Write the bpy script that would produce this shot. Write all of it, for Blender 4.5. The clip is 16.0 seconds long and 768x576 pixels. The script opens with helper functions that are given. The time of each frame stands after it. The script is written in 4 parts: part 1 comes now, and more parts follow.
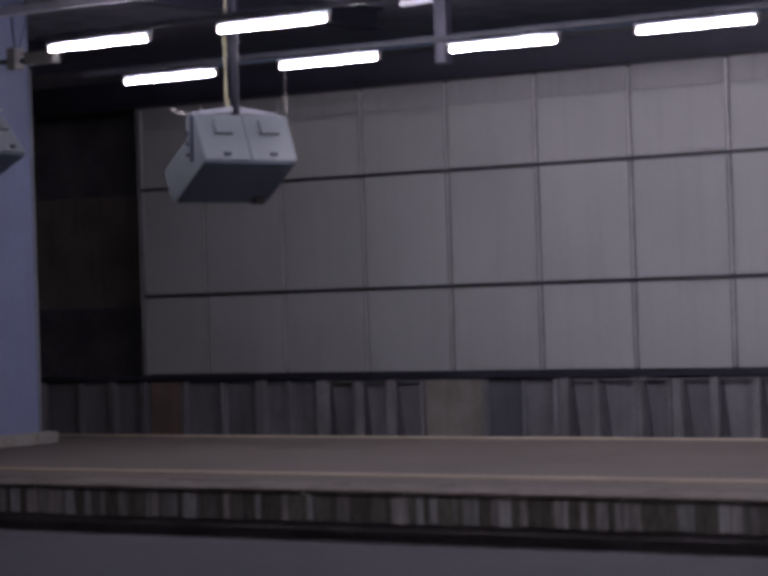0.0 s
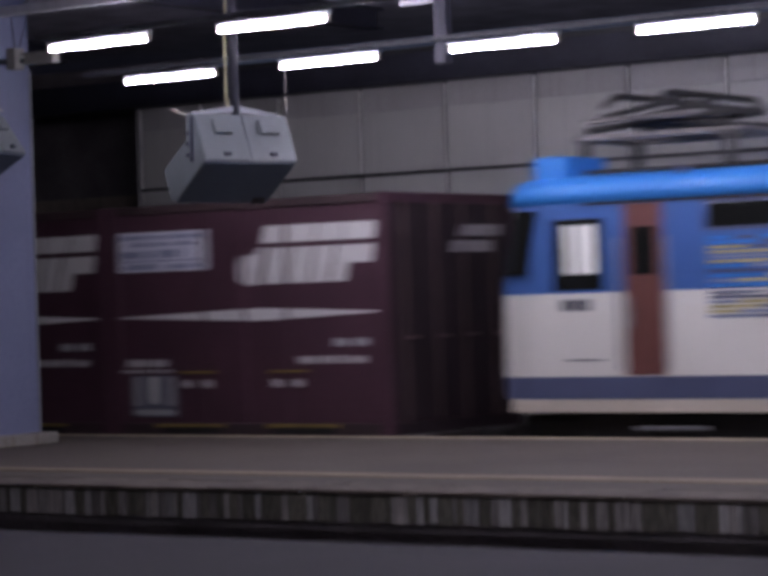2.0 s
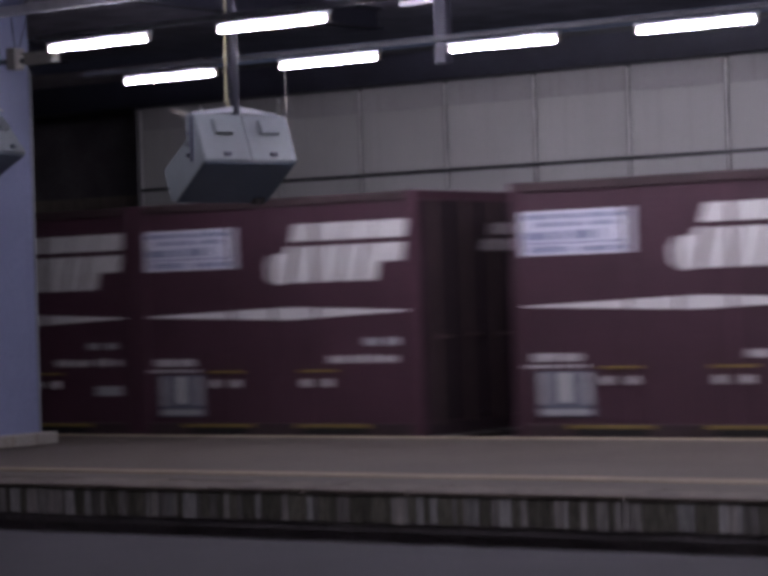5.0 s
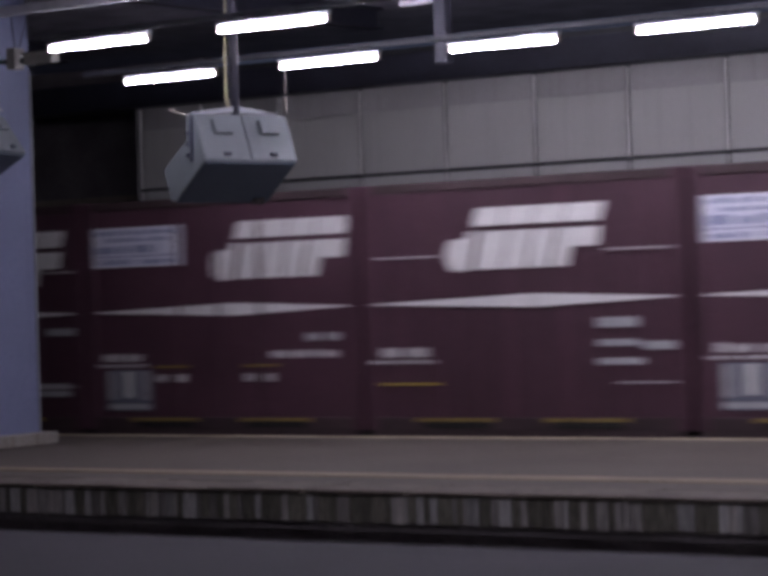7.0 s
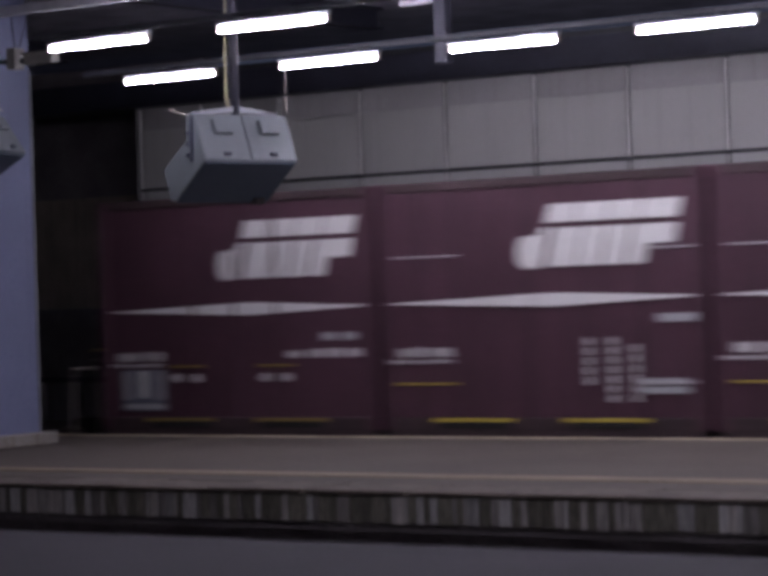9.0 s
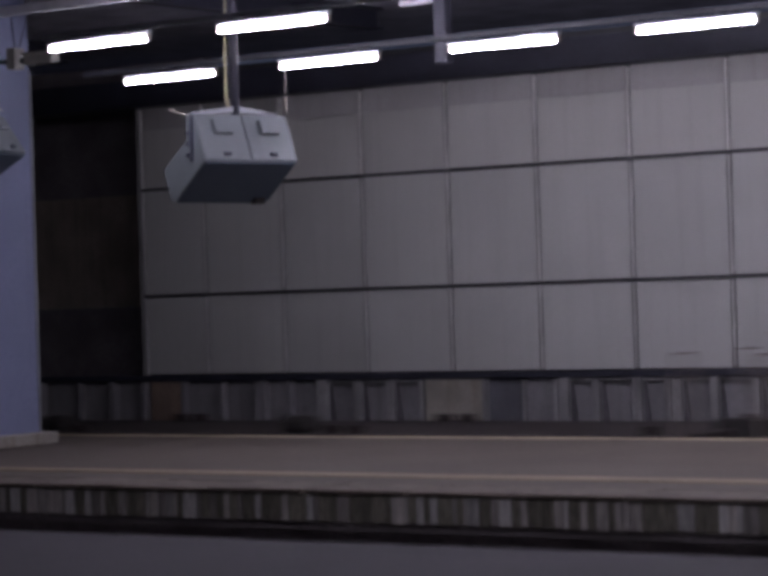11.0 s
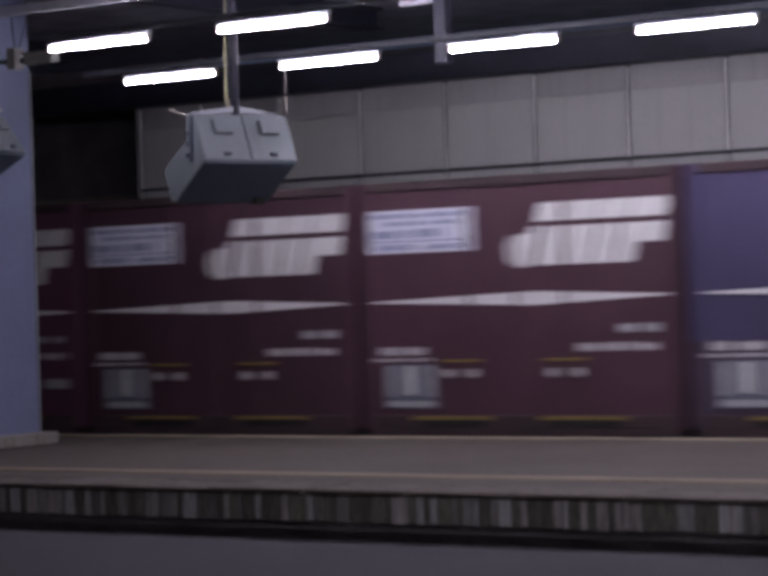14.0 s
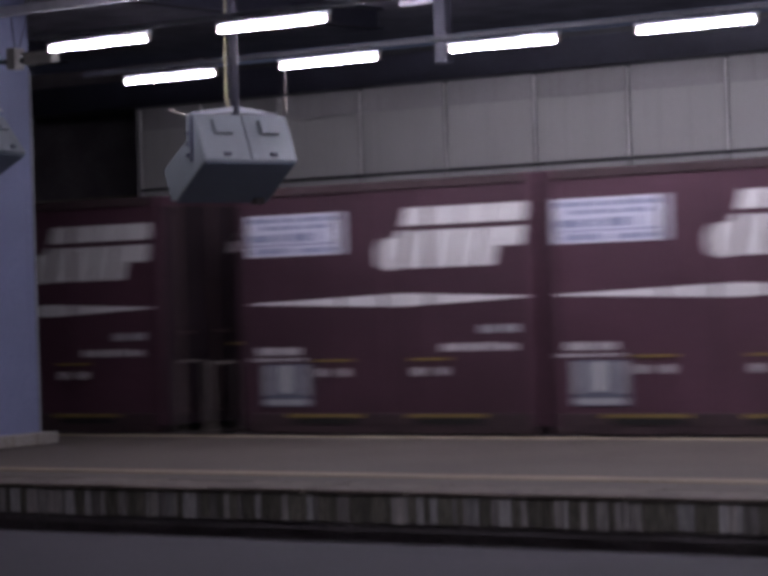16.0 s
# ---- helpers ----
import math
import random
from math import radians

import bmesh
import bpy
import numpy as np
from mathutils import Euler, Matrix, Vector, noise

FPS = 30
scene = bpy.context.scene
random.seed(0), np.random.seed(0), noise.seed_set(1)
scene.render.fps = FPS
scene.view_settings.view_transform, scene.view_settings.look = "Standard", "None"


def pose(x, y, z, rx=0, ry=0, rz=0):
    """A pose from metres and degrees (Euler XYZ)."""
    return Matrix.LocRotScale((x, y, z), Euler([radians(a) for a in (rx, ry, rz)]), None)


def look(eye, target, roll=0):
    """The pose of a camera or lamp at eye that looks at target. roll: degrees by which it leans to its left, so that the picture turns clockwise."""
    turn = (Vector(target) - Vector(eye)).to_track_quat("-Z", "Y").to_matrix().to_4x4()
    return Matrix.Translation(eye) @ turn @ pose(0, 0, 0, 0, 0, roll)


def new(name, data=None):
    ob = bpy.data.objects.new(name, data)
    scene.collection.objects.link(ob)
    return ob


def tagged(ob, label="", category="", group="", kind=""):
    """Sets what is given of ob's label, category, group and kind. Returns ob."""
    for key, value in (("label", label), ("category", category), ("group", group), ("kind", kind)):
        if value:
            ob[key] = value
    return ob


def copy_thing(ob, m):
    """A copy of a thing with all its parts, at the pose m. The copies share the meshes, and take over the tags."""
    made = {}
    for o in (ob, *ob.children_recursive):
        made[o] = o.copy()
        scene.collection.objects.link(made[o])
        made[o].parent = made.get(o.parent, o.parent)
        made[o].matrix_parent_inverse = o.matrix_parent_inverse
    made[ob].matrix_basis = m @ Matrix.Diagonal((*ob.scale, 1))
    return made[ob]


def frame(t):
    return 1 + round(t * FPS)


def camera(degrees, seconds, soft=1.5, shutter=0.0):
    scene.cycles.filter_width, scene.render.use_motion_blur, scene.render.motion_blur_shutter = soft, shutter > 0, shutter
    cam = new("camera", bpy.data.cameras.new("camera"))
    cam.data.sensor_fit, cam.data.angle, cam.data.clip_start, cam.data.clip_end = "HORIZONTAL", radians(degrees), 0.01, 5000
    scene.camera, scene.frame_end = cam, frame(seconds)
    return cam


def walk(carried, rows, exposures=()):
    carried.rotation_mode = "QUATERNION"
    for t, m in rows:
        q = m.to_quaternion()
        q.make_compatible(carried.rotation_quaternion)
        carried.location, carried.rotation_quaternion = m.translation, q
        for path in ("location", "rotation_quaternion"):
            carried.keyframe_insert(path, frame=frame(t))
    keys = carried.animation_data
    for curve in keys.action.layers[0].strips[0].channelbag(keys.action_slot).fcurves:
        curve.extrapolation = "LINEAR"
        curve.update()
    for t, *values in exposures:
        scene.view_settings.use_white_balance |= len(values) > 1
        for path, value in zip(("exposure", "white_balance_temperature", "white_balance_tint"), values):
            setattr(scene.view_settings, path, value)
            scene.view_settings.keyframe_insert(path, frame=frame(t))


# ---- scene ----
EYE = (0.0, -21.173, 1.388)
AIM = (-11.5453, -4.8424, 1.470)
cam = camera(17.156, 16.0, soft=4.5, shutter=0.42)
cam.data.dof.use_dof = True
cam.data.dof.focus_distance = 27.0
cam.data.dof.aperture_fstop = 1.7
walk(cam, [(0.0, look(EYE, AIM, -1.832)), (16.0, look(EYE, AIM, -1.832))],
     exposures=[(0.0, 0.0), (16.0, 0.0)])

# ---- light ----
world = bpy.data.worlds.new("night")
scene.world = world
world.use_nodes = True
world.node_tree.nodes["Background"].inputs[0].default_value = (0.35, 0.42, 0.7, 1)
world.node_tree.nodes["Background"].inputs[1].default_value = 0.09
TUBE_STRENGTH = 208.0
TUBE_COLOUR = (0.885, 0.83, 1.0)


# ---- materials ----
def material(name, colour, rough=0.6, metal=0.0, vary=0.25, grain=30.0, blotch=2.0, bump=0.15,
             streak=0.0, dirt=(0.05, 0.04, 0.035), random_tint=0.0, coat=0.0):
    """A worn surface: base colour broken up by grain, blotches, vertical streaks of dirt and a fine bump."""
    m = bpy.data.materials.new(name)
    m.use_nodes = True
    nt = m.node_tree
    n, l = nt.nodes, nt.links
    bs = n["Principled BSDF"]
    tc = n.new("ShaderNodeTexCoord")
    co = tc.outputs["Object"]
    info = n.new("ShaderNodeObjectInfo")
    add = n.new("ShaderNodeVectorMath")
    add.operation = "ADD"
    mul = n.new("ShaderNodeVectorMath")
    mul.operation = "SCALE"
    mul.inputs[0].default_value = (7.0, 13.0, 5.0)
    l.new(info.outputs["Random"], mul.inputs["Scale"])
    l.new(co, add.inputs[0])
    l.new(mul.outputs[0], add.inputs[1])

    def noise_at(scale, detail=4.0, stretch=None):
        t = n.new("ShaderNodeTexNoise")
        t.inputs["Scale"].default_value = scale
        t.inputs["Detail"].default_value = detail
        if stretch:
            mp = n.new("ShaderNodeMapping")
            mp.inputs["Scale"].default_value = stretch
            l.new(add.outputs[0], mp.inputs[0])
            l.new(mp.outputs[0], t.inputs["Vector"])
        else:
            l.new(add.outputs[0], t.inputs["Vector"])
        return t.outputs["Fac"]

    def mix(fac, a, b):
        x = n.new("ShaderNodeMix")
        x.data_type = "RGBA"
        for sock, v in ((x.inputs[0], fac), (x.inputs[6], a), (x.inputs[7], b)):
            if isinstance(v, (float, int)):
                sock.default_value = v
            elif isinstance(v, tuple):
                sock.default_value = (*v, 1)
            else:
                l.new(v, sock)
        return x.outputs[2]

    def ramp(fac, lo, hi):
        r = n.new("ShaderNodeMapRange")
        r.inputs[1].default_value, r.inputs[2].default_value = lo, hi
        l.new(fac, r.inputs[0])
        return r.outputs[0]

    dark = tuple(c * (1 - vary) for c in colour)
    light = tuple(min(1, c * (1 + vary * 0.7)) for c in colour)
    c = mix(ramp(noise_at(blotch), 0.3, 0.7), dark, light)
    g = noise_at(grain)
    c = mix(ramp(g, 0.45, 0.8), c, dark)
    if streak:
        sfac = ramp(noise_at(1.0, 5.0, (9.0, 9.0, 0.5)), 0.5, 0.8)
        sm = n.new("ShaderNodeMath")
        sm.operation = "MULTIPLY"
        l.new(sfac, sm.inputs[0])
        sm.inputs[1].default_value = streak
        c = mix(sm.outputs[0], c, dirt)
    if random_tint:
        hsv = n.new("ShaderNodeHueSaturation")
        mr = n.new("ShaderNodeMapRange")
        mr.inputs[3].default_value, mr.inputs[4].default_value = 1 - random_tint, 1 + random_tint
        l.new(info.outputs["Random"], mr.inputs[0])
        l.new(mr.outputs[0], hsv.inputs["Value"])
        l.new(c, hsv.inputs["Color"])
        c = hsv.outputs[0]
    l.new(c, bs.inputs["Base Color"])
    rr = n.new("ShaderNodeMapRange")
    rr.inputs[3].default_value, rr.inputs[4].default_value = max(0.05, rough - 0.1), min(1, rough + 0.1)
    l.new(g, rr.inputs[0])
    l.new(rr.outputs[0], bs.inputs["Roughness"])
    bs.inputs["Metallic"].default_value = metal
    bs.inputs["Coat Weight"].default_value = coat
    bp = n.new("ShaderNodeBump")
    bp.inputs["Strength"].default_value = bump
    bp.inputs["Distance"].default_value = 0.01
    l.new(g, bp.inputs["Height"])
    l.new(bp.outputs[0], bs.inputs["Normal"])
    return m


def glow(name, colour, strength):
    m = bpy.data.materials.new(name)
    m.use_nodes = True
    bs = m.node_tree.nodes["Principled BSDF"]
    bs.inputs["Base Color"].default_value = (0.8, 0.8, 0.8, 1)
    bs.inputs["Emission Color"].default_value = (*colour, 1)
    bs.inputs["Emission Strength"].default_value = strength
    return m


M_PANEL = material("panel_paint", (0.41, 0.41, 0.402), 0.55, vary=0.08, grain=60, blotch=0.7, streak=0.16, dirt=(0.22, 0.2, 0.19), random_tint=0.04)
M_PANEL_TOP = material("stained_panel_paint", (0.405, 0.40, 0.388), 0.55, vary=0.10, grain=60, blotch=0.7, streak=0.22, dirt=(0.24, 0.22, 0.21), random_tint=0.05)
M_BAND = material("band_paint", (0.35, 0.34, 0.34), 0.6, vary=0.1, blotch=1.0, streak=0.3, dirt=(0.2, 0.18, 0.17), random_tint=0.05)
M_BATTEN_LIT = material("lit_batten_steel", (0.68, 0.67, 0.66), 0.4, 0.2)
M_JOINT = material("joint_steel", (0.05, 0.05, 0.055), 0.5, 0.3)
M_BATTEN = material("batten_steel", (0.60, 0.595, 0.59), 0.45, 0.3, streak=0.3)
M_CONCRETE_PALE = material("pale_concrete", (0.28, 0.26, 0.23), 0.9, vary=0.25, streak=0.5, dirt=(0.12, 0.07, 0.04))
M_POST = material("grey_post_concrete", (0.235, 0.23, 0.235), 0.85, vary=0.25, streak=0.5, random_tint=0.15)
M_CONCRETE_BLUE = material("slate_board", (0.115, 0.115, 0.135), 0.8, vary=0.25, streak=0.4)
M_ASPHALT = material("platform_asphalt", (0.095, 0.077, 0.064), 0.85, vary=0.16, grain=120, blotch=0.7, bump=0.3)
M_COPING = material("coping_stone", (0.135, 0.112, 0.092), 0.9, vary=0.4, grain=25, blotch=5, bump=0.6, random_tint=0.15)
M_EDGE = material("edge_line_paint", (0.43, 0.36, 0.25), 0.7, vary=0.2, blotch=3)
M_LINE = material("faded_line_paint", (0.25, 0.20, 0.135), 0.8, vary=0.3, grain=60, blotch=1.5)
M_FACE = material("stained_edge_concrete", (0.46, 0.435, 0.41), 0.9, vary=0.35, blotch=5, streak=0.85, dirt=(0.06, 0.05, 0.045), random_tint=0.45)
M_FACE_DARK = material("mossy_edge_concrete", (0.225, 0.215, 0.175), 0.9, vary=0.4, blotch=9, streak=0.8, dirt=(0.05, 0.04, 0.034), random_tint=0.25)
M_FACE_PALE = material("limy_edge_concrete", (0.57, 0.56, 0.55), 0.9, vary=0.3, blotch=7, streak=0.7, dirt=(0.12, 0.1, 0.095), random_tint=0.3)
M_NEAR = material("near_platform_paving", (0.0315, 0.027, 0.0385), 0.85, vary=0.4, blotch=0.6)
M_SHADOW_WEDGE = material("shadow_wedge_paint", (0.09, 0.085, 0.095), 0.9, vary=0.3)
M_VOID = material("dark_concrete", (0.25, 0.23, 0.24), 0.9, vary=0.3)
M_BALLAST = material("ballast", (0.26, 0.24, 0.235), 0.95, vary=0.5, grain=18, bump=0.8)
M_RAIL = material("rail_steel", (0.25, 0.22, 0.2), 0.35, 0.9)
M_SLEEPER = material("sleeper_concrete", (0.2, 0.19, 0.18), 0.9)
M_CEIL = material("sooty_ceiling", (0.38, 0.38, 0.46), 0.85, vary=0.3)
M_BEAM_DARK = material("dark_beam_paint", (0.024, 0.025, 0.04), 0.6)
M_COLUMN = material("column_paint", (0.195, 0.215, 0.335), 0.5, vary=0.1, blotch=1.5, streak=0.15, dirt=(0.1, 0.1, 0.12))
M_HANGING = material("slate_pole_paint", (0.034, 0.034, 0.05), 0.6, vary=0.15)
M_STEEL = material("galvanised_steel", (0.30, 0.31, 0.34), 0.45, 0.5, vary=0.2)
M_STEEL_DARK = material("dull_rail_steel", (0.13, 0.135, 0.15), 0.5, 0.3, vary=0.2)
M_CABINET = material("cabinet_paint", (0.160, 0.177, 0.192), 0.4, vary=0.07, blotch=4, streak=0.1)
M_UNDERSIDE = material("shaded_underside", (0.058, 0.080, 0.115), 0.45, vary=0.1)
M_CABINET_DARK = material("cabinet_fittings", (0.025, 0.026, 0.05), 0.5)
M_CCTV = material("weathered_grey_plastic", (0.26, 0.25, 0.23), 0.6)
M_CREAM = material("cream_plastic", (0.36, 0.33, 0.28), 0.5)
M_CABLE = material("yellowed_cable_sheath", (0.46, 0.43, 0.27), 0.5)
M_TUBE = glow("fluorescent_tube", TUBE_COLOUR, TUBE_STRENGTH)
# weaker emission, set only to make the light fall off leftwards
M_TUBE_DIM = glow("dimmed_fluorescent_tube", TUBE_COLOUR, TUBE_STRENGTH * 0.57)
# end doors and end sills, darker than the container sides
M_END_DARK = material("dark_end_paint", (0.036, 0.021, 0.028), 0.8, vary=0.3, blotch=1.5, streak=0.5, dirt=(0.02, 0.015, 0.016))
M_MAROON = material("maroon_container_paint", (0.067, 0.0265, 0.042), 0.68, vary=0.18, blotch=1.3, streak=0.3, dirt=(0.05, 0.02, 0.025), random_tint=0.18)
M_PLUM = material("faded_plum_container_paint", (0.108, 0.039, 0.071), 0.68, vary=0.15, blotch=1.3, streak=0.3, dirt=(0.07, 0.03, 0.04))
M_BLUE_BOX = material("violet_blue_container_paint", (0.060, 0.047, 0.112), 0.7, vary=0.15, blotch=1.3, streak=0.2, dirt=(0.03, 0.025, 0.05))
M_GRIME = material("grimy_rail_paint", (0.052, 0.030, 0.034), 0.8, vary=0.35, blotch=2.0, streak=0.4)
M_LOWER = material("dull_violet_lower_paint", (0.056, 0.034, 0.060), 0.7, vary=0.2, blotch=1.3, streak=0.4, dirt=(0.03, 0.015, 0.02))
M_WHITE = material("white_marking", (0.72, 0.71, 0.70), 0.5, vary=0.1, blotch=6)
M_GREYMARK = material("grey_marking", (0.52, 0.49, 0.50), 0.6, vary=0.2, blotch=8)
M_SIGN = material("sign_white", (0.66, 0.67, 0.75), 0.4, vary=0.06)
M_SIGNBAR = material("sign_blue_print", (0.29, 0.31, 0.46), 0.5, vary=0.1)
M_LABEL = material("label_card", (0.42, 0.42, 0.44), 0.5, vary=0.2, blotch=9)
M_POCKET = material("pocket_steel", (0.13, 0.135, 0.18), 0.5, vary=0.2, blotch=9)
M_HANDLE = material("dull_yellow_handle", (0.30, 0.21, 0.05), 0.6, vary=0.3, blotch=8)
M_YELLOW = material("yellow_marking", (0.55, 0.42, 0.06), 0.6, vary=0.25, blotch=8)
M_HARDWARE = material("door_hardware", (0.16, 0.10, 0.10), 0.45, 0.4)
M_HANDRAIL = material("worn_handrail", (0.22, 0.19, 0.175), 0.6)
M_BLACK = material("underframe_black", (0.016, 0.0135, 0.0135), 0.85)
M_LOCO_WHITE = material("loco_white_paint", (0.80, 0.78, 0.73), 0.35, vary=0.05, blotch=1.0, streak=0.12, dirt=(0.4, 0.35, 0.3), coat=0.2)
M_LOCO_BLUE = material("loco_blue_paint", (0.062, 0.142, 0.40), 0.35, vary=0.1, coat=0.2)
M_LOCO_ROOF = material("loco_roof_blue", (0.034, 0.22, 0.66), 0.5, vary=0.1, blotch=1.0, coat=0.2)
M_LOCO_BAND = material("loco_navy_band", (0.09, 0.105, 0.19), 0.4, vary=0.1)
M_SILL = material("dirty_cream_sill", (0.62, 0.56, 0.48), 0.5, vary=0.25, blotch=0.5, streak=0.3, dirt=(0.3, 0.24, 0.18))
M_LOCO_DOOR = material("loco_brown_door", (0.16, 0.058, 0.05), 0.5)
M_GLASS_DARK = material("dark_window", (0.012, 0.013, 0.013), 0.08, vary=0.05, bump=0.0, coat=0.6)
M_ROOFBOX = material("roof_equipment_grey", (0.22, 0.205, 0.195), 0.7, vary=0.3, blotch=1.5, streak=0.6)
M_PANTO = material("sooty_pantograph_steel", (0.06, 0.058, 0.058), 0.6, 0.3)
M_HEADLIGHT = glow("headlight_glow", (1.0, 0.70, 0.50), 3.2)
M_CABGLOW = glow("glowing_cream_blind", (0.95, 0.95, 0.75), 0.10)
M_RECESS = material("recess_plaster", (0.15, 0.135, 0.145), 0.9, vary=0.3)
M_RECESS_BOARD = material("brown_recess_boarding", (0.25, 0.215, 0.185), 0.9, vary=0.3, streak=0.3)
M_SLAB = material("dim_slab_concrete", (0.19, 0.183, 0.195), 0.9, vary=0.2, blotch=2.5, streak=0.35, random_tint=0.16)
M_SLAB_BROWN = material("rusty_slab_concrete", (0.20, 0.145, 0.115), 0.9, vary=0.25, blotch=2.0, streak=0.3)
M_PALE_STEEL = material("pale_beam_paint", (0.52, 0.52, 0.55), 0.5, vary=0.2, streak=0.3)
M_DECK = material("sooty_wagon_paint", (0.024, 0.0165, 0.0165), 0.85, vary=0.3, blotch=2.0)
M_YELLOW_DIM = material("dirty_yellow_marking", (0.24, 0.17, 0.045), 0.7, vary=0.3, blotch=8)
M_DARKWALL = material("dark_brown_wall", (0.22, 0.18, 0.16), 0.9, vary=0.3)


# ---- mesh helpers ----
def box(bm, x0, x1, y0, y1, z0, z1, bevel=0.0):
    vs = [bm.verts.new(p) for p in ((x0, y0, z0), (x1, y0, z0), (x1, y1, z0), (x0, y1, z0),
                                    (x0, y0, z1), (x1, y0, z1), (x1, y1, z1), (x0, y1, z1))]
    fs = [bm.faces.new([vs[i] for i in q]) for q in ((3, 2, 1, 0), (4, 5, 6, 7), (0, 1, 5, 4), (1, 2, 6, 5), (2, 3, 7, 6), (3, 0, 4, 7))]
    if bevel:
        es = {e for f in fs for e in f.edges}
        bmesh.ops.bevel(bm, geom=list(es), offset=bevel, segments=2, affect="EDGES", profile=0.5)
    return bm


def boxed(*a, bevel=0.0):
    return box(bmesh.new(), *a, bevel=bevel)


def prism(bm, pts, vec):
    """A prism over the polygon pts (3D), swept by vec."""
    v = Vector(vec)
    a = [bm.verts.new(p) for p in pts]
    b = [bm.verts.new(Vector(p) + v) for p in pts]
    bm.faces.new(a)
    bm.faces.new(b[::-1])
    k = len(pts)
    for i in range(k):
        bm.faces.new((a[i], b[i], b[(i + 1) % k], a[(i + 1) % k]))
    bmesh.ops.recalc_face_normals(bm, faces=bm.faces)
    return bm


def rod(bm, a, b, r, seg=10):
    a, b = Vector(a), Vector(b)
    d = b - a
    q = d.to_track_quat("Z", "Y").to_matrix()
    ra = [bm.verts.new(a + q @ Vector((r * math.cos(t), r * math.sin(t), 0))) for t in np.linspace(0, 2 * math.pi, seg, endpoint=False)]
    rb = [bm.verts.new(v.co + d) for v in ra]
    bm.faces.new(ra[::-1])
    bm.faces.new(rb)
    for i in range(seg):
        bm.faces.new((ra[i], ra[(i + 1) % seg], rb[(i + 1) % seg], rb[i]))
    return bm


def rods(*segs, r=0.01, seg=8):
    bm = bmesh.new()
    for a, b in segs:
        rod(bm, a, b, r, seg)
    return bm


def mesh_of(name, bm, mat, smooth=False):
    me = bpy.data.meshes.new(name)
    bm.to_mesh(me)
    bm.free()
    me.materials.append(mat)
    if smooth:
        for f in me.polygons:
            f.use_smooth = True
    return me


def part(name, bm, mat, parent=None, label="", smooth=False):
    ob = new(name, mesh_of(name, bm, mat, smooth) if isinstance(bm, bmesh.types.BMesh) else bm)
    if parent is not None:
        ob.parent = parent
    if label:
        ob["label"] = label
    return ob


def thing(name, label, category, group="", kind=""):
    return tagged(new(name), label, category, group, kind)


def slab(name, bm, mat, label, category="structure"):
    return tagged(part(name, bm, mat), label, category, kind="structure")


# ---- ground, tracks and platforms ----
slab("ground", boxed(-420, 420, -120, 60, -1.5, -1.25), M_BALLAST, "dark ballast ground under the tracks", "ground")


def build_track(y, name):
    t = tagged(new(name), "steel rails on concrete sleepers in dark ballast", "track", kind="structure")
    for dy in (-0.567, 0.567):
        bm = bmesh.new()
        prism(bm, [(-300, y + dy + a, -0.95 + b) for a, b in ((-0.033, 0), (0.033, 0), (0.033, -0.04), (0.01, -0.05), (0.01, -0.13), (0.065, -0.15), (-0.065, -0.15), (-0.01, -0.13), (-0.01, -0.05), (-0.033, -0.04))], (600, 0, 0))
        part("rail", bm, M_RAIL, t)
    bed = bmesh.new()
    prism(bed, [(-300, y - 1.45, -1.25), (-300, y + 1.45, -1.25), (-300, y + 1.3, -1.12), (-300, y - 1.3, -1.12)], (600, 0, 0))
    part("ballast_bed", bed, M_BALLAST, t)
    me = mesh_of("sleeper", boxed(-0.12, 0.12, -1.0, 1.0, -0.08, 0.08, bevel=0.015), M_SLEEPER)
    for i in range(70):
        s = part("sleeper", me, None, t)
        s.location = (-31 + i * 0.6, y, -1.175)
    return t


build_track(1.225, "track_1")
build_track(-7.75, "track_2")

FAR_EDGE, NEAR_EDGE = -0.27, -6.23
plat = tagged(new("platform"), "island platform with brown asphalt top and stained concrete edge", "platform", kind="structure")
part("asphalt", boxed(-60, 60, -5.62, -0.5, -0.3, 0.0), M_ASPHALT, plat, "worn brown asphalt surface")
part("far_edge_strip", boxed(-60, 60, -0.5, FAR_EDGE, -0.25, 0.004), M_EDGE, plat, "pale yellow edge strip")
part("edge_line", boxed(-60, 60, -5.04, -4.74, -0.002, 0.006), M_LINE, plat, "faded yellow safety line")
part("foundation", boxed(-60, 60, -5.95, -0.75, -1.26, -0.3), M_VOID, plat)
me = mesh_of("coping_stone", boxed(-0.445, 0.445, NEAR_EDGE, -5.622, -0.034, 0.0, bevel=0.012), M_COPING)
edge_meshes = [mesh_of("edge_panel", boxed(-0.2, 0.2, NEAR_EDGE + 0.03, NEAR_EDGE + 0.12, -0.235, -0.042, bevel=0.006), m) for m in (M_FACE, M_FACE_DARK, M_FACE_PALE)]
part("edge_beam", boxed(-60, 60, NEAR_EDGE + 0.1, -5.622, -0.3, -0.042), M_VOID, plat)
for i in range(50):
    c = part("coping_stone", me, None, plat)
    c.location = (-28.0 + i * 0.9, random.uniform(-0.008, 0.008), random.uniform(-0.003, 0.003))
    c.rotation_euler = (0, 0, random.uniform(-0.006, 0.006))
x = -20.4
